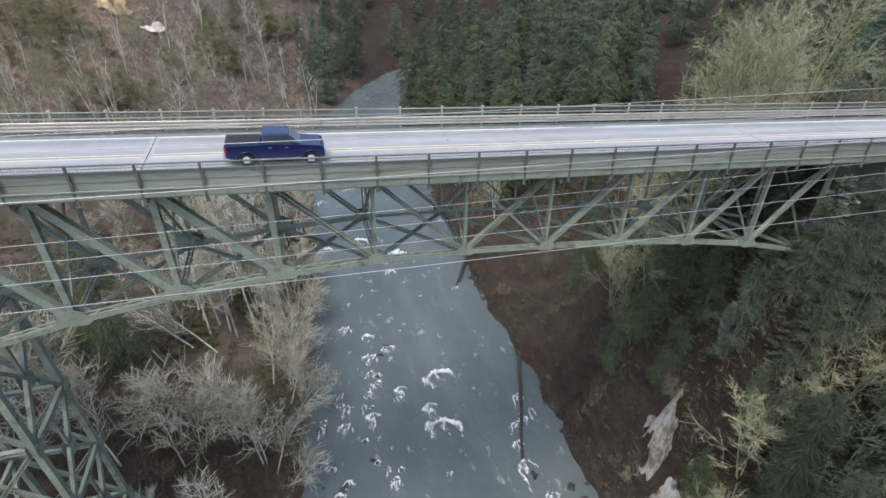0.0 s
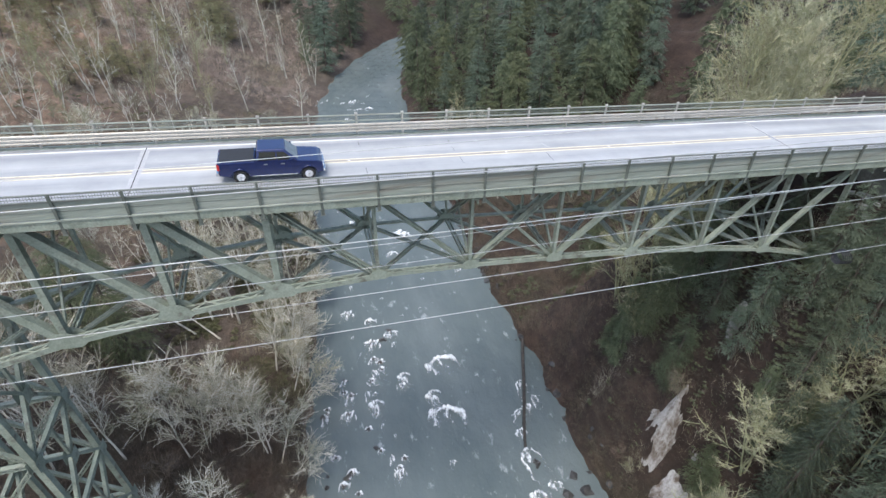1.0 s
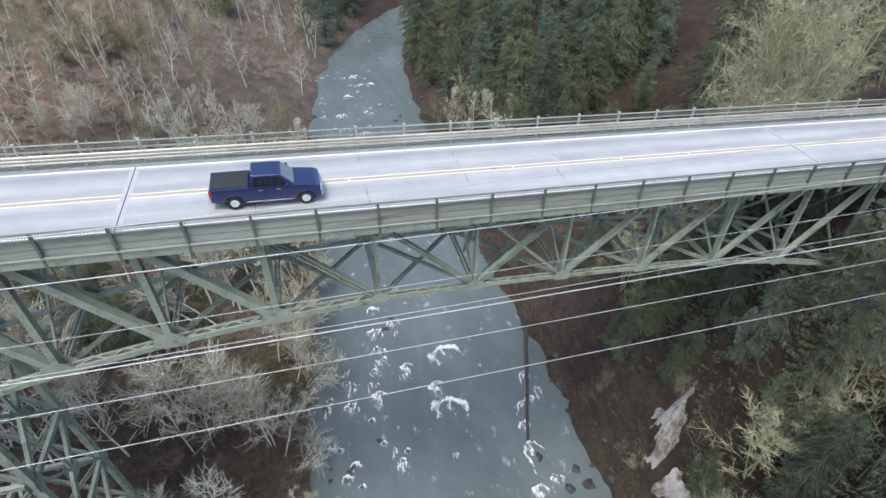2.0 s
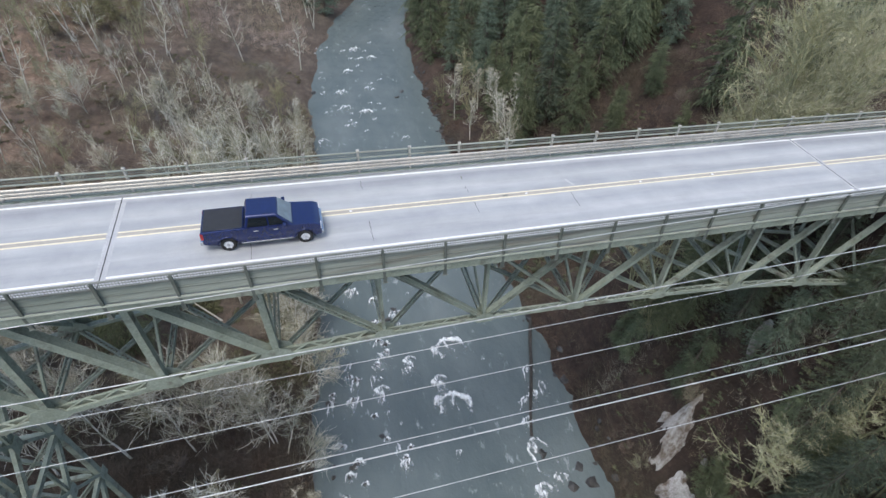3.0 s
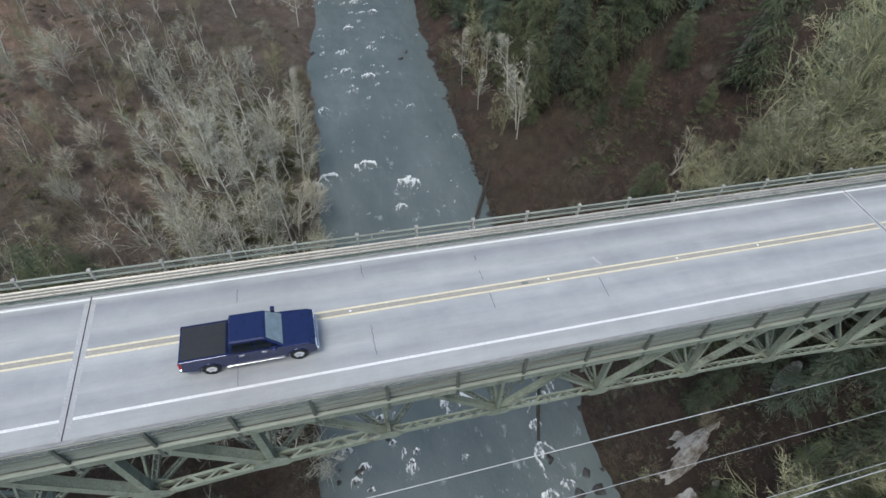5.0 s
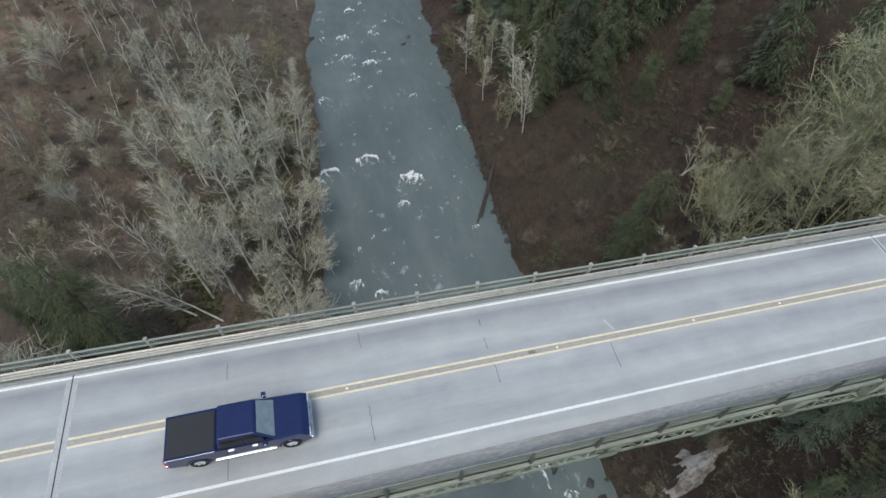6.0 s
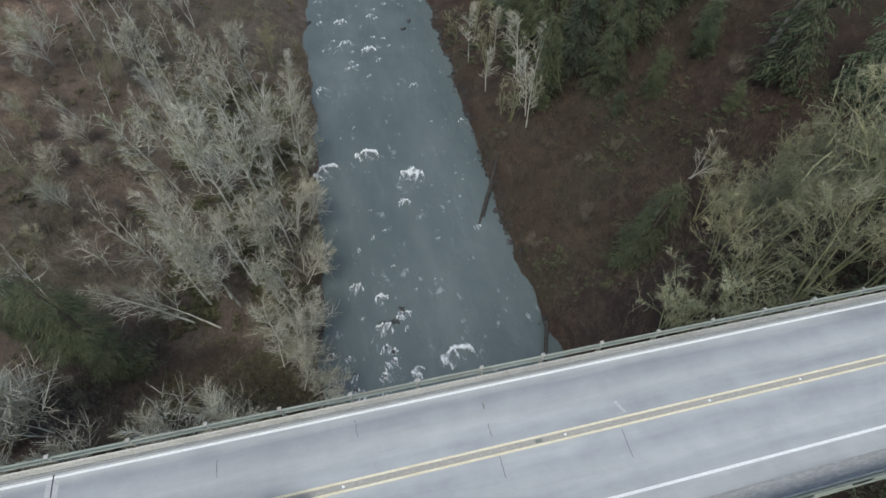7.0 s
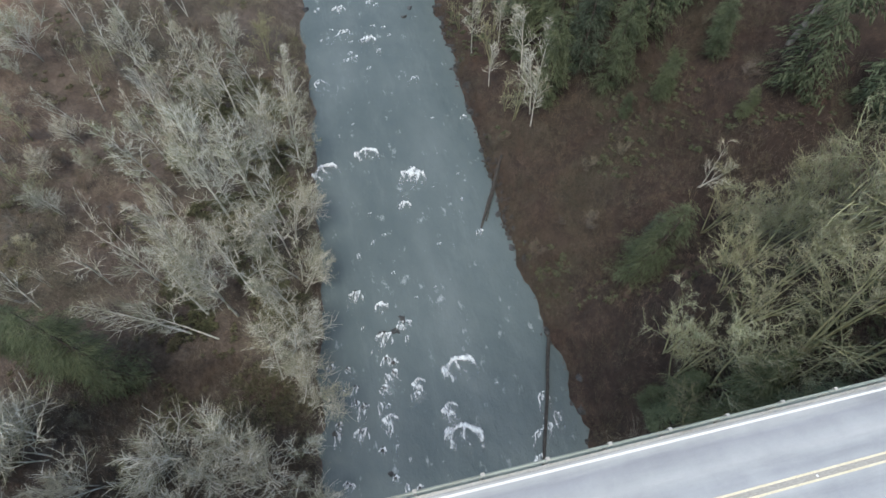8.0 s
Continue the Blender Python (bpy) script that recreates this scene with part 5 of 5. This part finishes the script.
# ---- pickup truck on the road ----
def plain(name, colour, rough=0.4, metal=0.0, coat=0.0, emit=None):
    m, nt, b = shader(name)
    g = nt.nodes.new("ShaderNodeNewGeometry").outputs["Position"]
    tone = ramp_node(nt, noise_node(nt, g, 3.0, 4, 0.6), [(0.3, tuple(c * 0.85 for c in colour)), (0.7, tuple(min(1, c * 1.12) for c in colour))])
    nt.links.new(tone, b.inputs["Base Color"])
    b.inputs["Roughness"].default_value, b.inputs["Metallic"].default_value, b.inputs["Coat Weight"].default_value = rough, metal, coat
    return m


M_BLUE = plain("dark_blue_car_paint", (0.009, 0.018, 0.085), 0.25, 0.3, 0.6)
M_GLASS = plain("tinted_car_glass", (0.010, 0.013, 0.016), 0.06)
# the sky's reflection is painted in as a pale base colour
M_SCREEN = plain("sky_toned_windscreen_glass", (0.20, 0.25, 0.28), 0.08)
M_CHROME = plain("bright_trim", (0.62, 0.63, 0.65), 0.2, 0.9)
M_COVER = plain("black_bed_cover", (0.022, 0.023, 0.026), 0.7)
M_TYRE = plain("tyre_rubber", (0.02, 0.02, 0.02), 0.85)
M_RIM = plain("brushed_alloy", (0.78, 0.78, 0.79), 0.45, 0.0)
M_RED = plain("red_lamp_lens", (0.35, 0.02, 0.02), 0.25)
M_LAMP = plain("clear_lamp_lens", (0.7, 0.72, 0.74), 0.15)


def prism(profile, y0, y1, width=0.0):
    """A side outline in x and z, drawn out across y, with softened edges."""
    b, n = Build(), len(profile)
    b.add([Vector((x, y, z)) for y in (y0, y1) for x, z in profile],
          [tuple(range(n)), tuple(range(2 * n - 1, n - 1, -1))] + [(i, n + i, n + (i + 1) % n, (i + 1) % n) for i in range(n)])
    return rounded(b, width, 2) if width else b


def arch(cx, r, z):
    return [(cx + r * math.cos(a), z + r * math.sin(a)) for a in np.linspace(0, math.pi, 9)]


def make_truck(at):
    truck = thing("pickup_truck", "dark blue crew-cab pickup truck with a black bed cover", "truck", at=at)
    rear, front, wz, wr = -1.75, 2.09, 0.40, 0.40
    outline = [(2.96, 0.52)] + arch(front, 0.50, 0.42) + arch(rear, 0.50, 0.42) + [(-2.92, 0.55), (-2.95, 1.34), (-0.92, 1.36), (-0.86, 1.31), (1.45, 1.31), (2.66, 1.24), (2.93, 1.10)]
    part("body", prism(outline, -0.98, 0.98, 0.05), M_BLUE, truck, smooth=False)
    base = [(-0.88, 1.2), (1.66, 1.19), (0.78, 1.95), (-0.72, 1.97)]
    cab = Build()
    ring = []
    for (x, z), w in zip(base, (0.95, 0.95, 0.76, 0.76)):
        ring.append([Vector((x, -w, z)), Vector((x, w, z))])
    cab.add([ring[0][0], ring[1][0], ring[2][0], ring[3][0], ring[0][1], ring[1][1], ring[2][1], ring[3][1]],
            [(0, 1, 2, 3), (7, 6, 5, 4), (0, 4, 5, 1), (1, 5, 6, 2), (2, 6, 7, 3), (3, 7, 4, 0)])
    part("cab", rounded(cab, 0.07, 3), M_BLUE, truck)

    def pane(name, pts, off, material, label=""):
        b, n = Build(), Vector(off)
        pts = [Vector(p) for p in pts]
        k = len(pts)
        b.add([p + n * 0.012 for p in pts] + [p - n * 0.03 for p in pts],
              [tuple(range(k)), tuple(range(2 * k - 1, k - 1, -1))] + [(i, k + i, k + (i + 1) % k, (i + 1) % k) for i in range(k)])
        part(name, b, material, truck, label)

    def on_side(x, z, s):
        return (x, s * (0.955 - (z - 1.2) / 0.76 * 0.19), z)

    for s in (-1, 1):
        pane("side_window", [on_side(x, z, s) for x, z in ((-0.70, 1.37), (0.30, 1.37), (0.26, 1.83), (-0.60, 1.85))], (0, s, 0.3), M_GLASS)
        pane("side_window", [on_side(x, z, s) for x, z in ((0.38, 1.37), (1.26, 1.37), (0.74, 1.81), (0.34, 1.83))], (0, s, 0.3), M_GLASS)
    pane("windscreen", [(1.50, -0.82, 1.34), (1.50, 0.82, 1.34), (0.86, 0.70, 1.89), (0.86, -0.70, 1.89)], (0.6, 0, 0.7), M_SCREEN, "windscreen coloured pale as if reflecting the sky")
    pane("rear_window", [(-0.86, -0.78, 1.40), (-0.86, 0.78, 1.40), (-0.755, 0.68, 1.86), (-0.755, -0.68, 1.86)], (-1, 0, 0.2), M_GLASS)
    cover = Build()
    cover.box(-2.86, -0.96, -0.86, 0.86, 1.33, 1.385)
    part("bed_cover", rounded(cover, 0.02), M_COVER, truck, "flat black soft bed cover")
    for name, x0, x1 in (("front_bumper", 2.90, 3.06), ("rear_bumper", -3.07, -2.90)):
        b = Build()
        b.box(x0, x1, -0.95, 0.95, 0.50, 0.72)
        part(name, rounded(b, 0.04), M_CHROME, truck, "bright metal bumper")
    grille = Build()
    for k in range(4):
        grille.box(2.90, 2.965, -0.55, 0.55, 0.78 + 0.08 * k, 0.815 + 0.08 * k)
    part("grille", grille, M_CHROME, truck)
    for s in (-1, 1):
        lamp, tail, mirror, sill, hub = Build(), Build(), Build(), Build(), Build()
        lamp.box(2.74, 2.96, s * 0.78 - 0.19, s * 0.78 + 0.19, 0.84, 1.08)
        part("headlight", rounded(lamp, 0.03), M_LAMP, truck)
        tail.box(-2.985, -2.84, s * 0.90 - 0.09, s * 0.90 + 0.09, 0.90, 1.26)
        part("tail_light", rounded(tail, 0.02), M_RED, truck, "red tail light")
        mirror.box(1.02, 1.22, s * 1.10 - 0.12, s * 1.10 + 0.12, 1.32, 1.54)
        part("wing_mirror", rounded(mirror, 0.04), M_BLUE, truck)
        sill.box(-1.1, 1.45, s * 1.0 - 0.03, s * 1.0 + 0.03, 0.44, 0.50)
        part("side_step", rounded(sill, 0.015), M_CHROME, truck, "bright metal side step")
        for hx in (-0.42, 0.55):
            h = Build()
            h.box(hx, hx + 0.22, s * 0.995 - 0.02, s * 0.995 + 0.02, 1.14, 1.19)
            part("door_handle", h, M_CHROME, truck)
        for wx in (rear, front):
            flare, rim_pts = Build(), arch(wx, 0.50, 0.42)
            flare.tube([(fx, s * 0.97, fz) for fx, fz in rim_pts], [0.045] * len(rim_pts), 6)
            part("arch_flare", flare, M_BLUE, truck, smooth=True)
            t = Build()
            y = s * 0.86
            prof = [(0.24, 0.11), (0.36, 0.125), (0.40, 0.09), (0.40, -0.09), (0.36, -0.125), (0.24, -0.11)]
            n = 22
            t.add([Vector((wx + r * math.cos(2 * math.pi * i / n), y + d, wz + r * math.sin(2 * math.pi * i / n))) for i in range(n) for r, d in prof],
                  [(i * 6 + j, ((i + 1) % n) * 6 + j, ((i + 1) % n) * 6 + (j + 1) % 6, i * 6 + (j + 1) % 6) for i in range(n) for j in range(6)])
            tyre = part("wheel", t, M_TYRE, truck)
            rim = Build()
            for i in range(6):
                a = i * math.pi / 3
                rim.beam((wx, y + s * 0.08, wz), (wx + 0.24 * math.cos(a), y + s * 0.08, wz + 0.24 * math.sin(a)), 0.09, 0.04)
            rim.tube([(wx, y - s * 0.10, wz), (wx, y + s * 0.06, wz)], [0.24, 0.24], 18)
            part("rim", rim, M_RIM, tyre, "bright alloy rim")
    plate = Build()
    plate.box(-3.085, -3.068, -0.16, 0.16, 0.55, 0.70)
    part("plate", plate, M_WHITE, truck, "plain pale plate")
    return truck


make_truck(pose(7.05, -1.42, -GRADE * 7.05 - 0.035, 0, math.degrees(math.atan(GRADE)), 0))
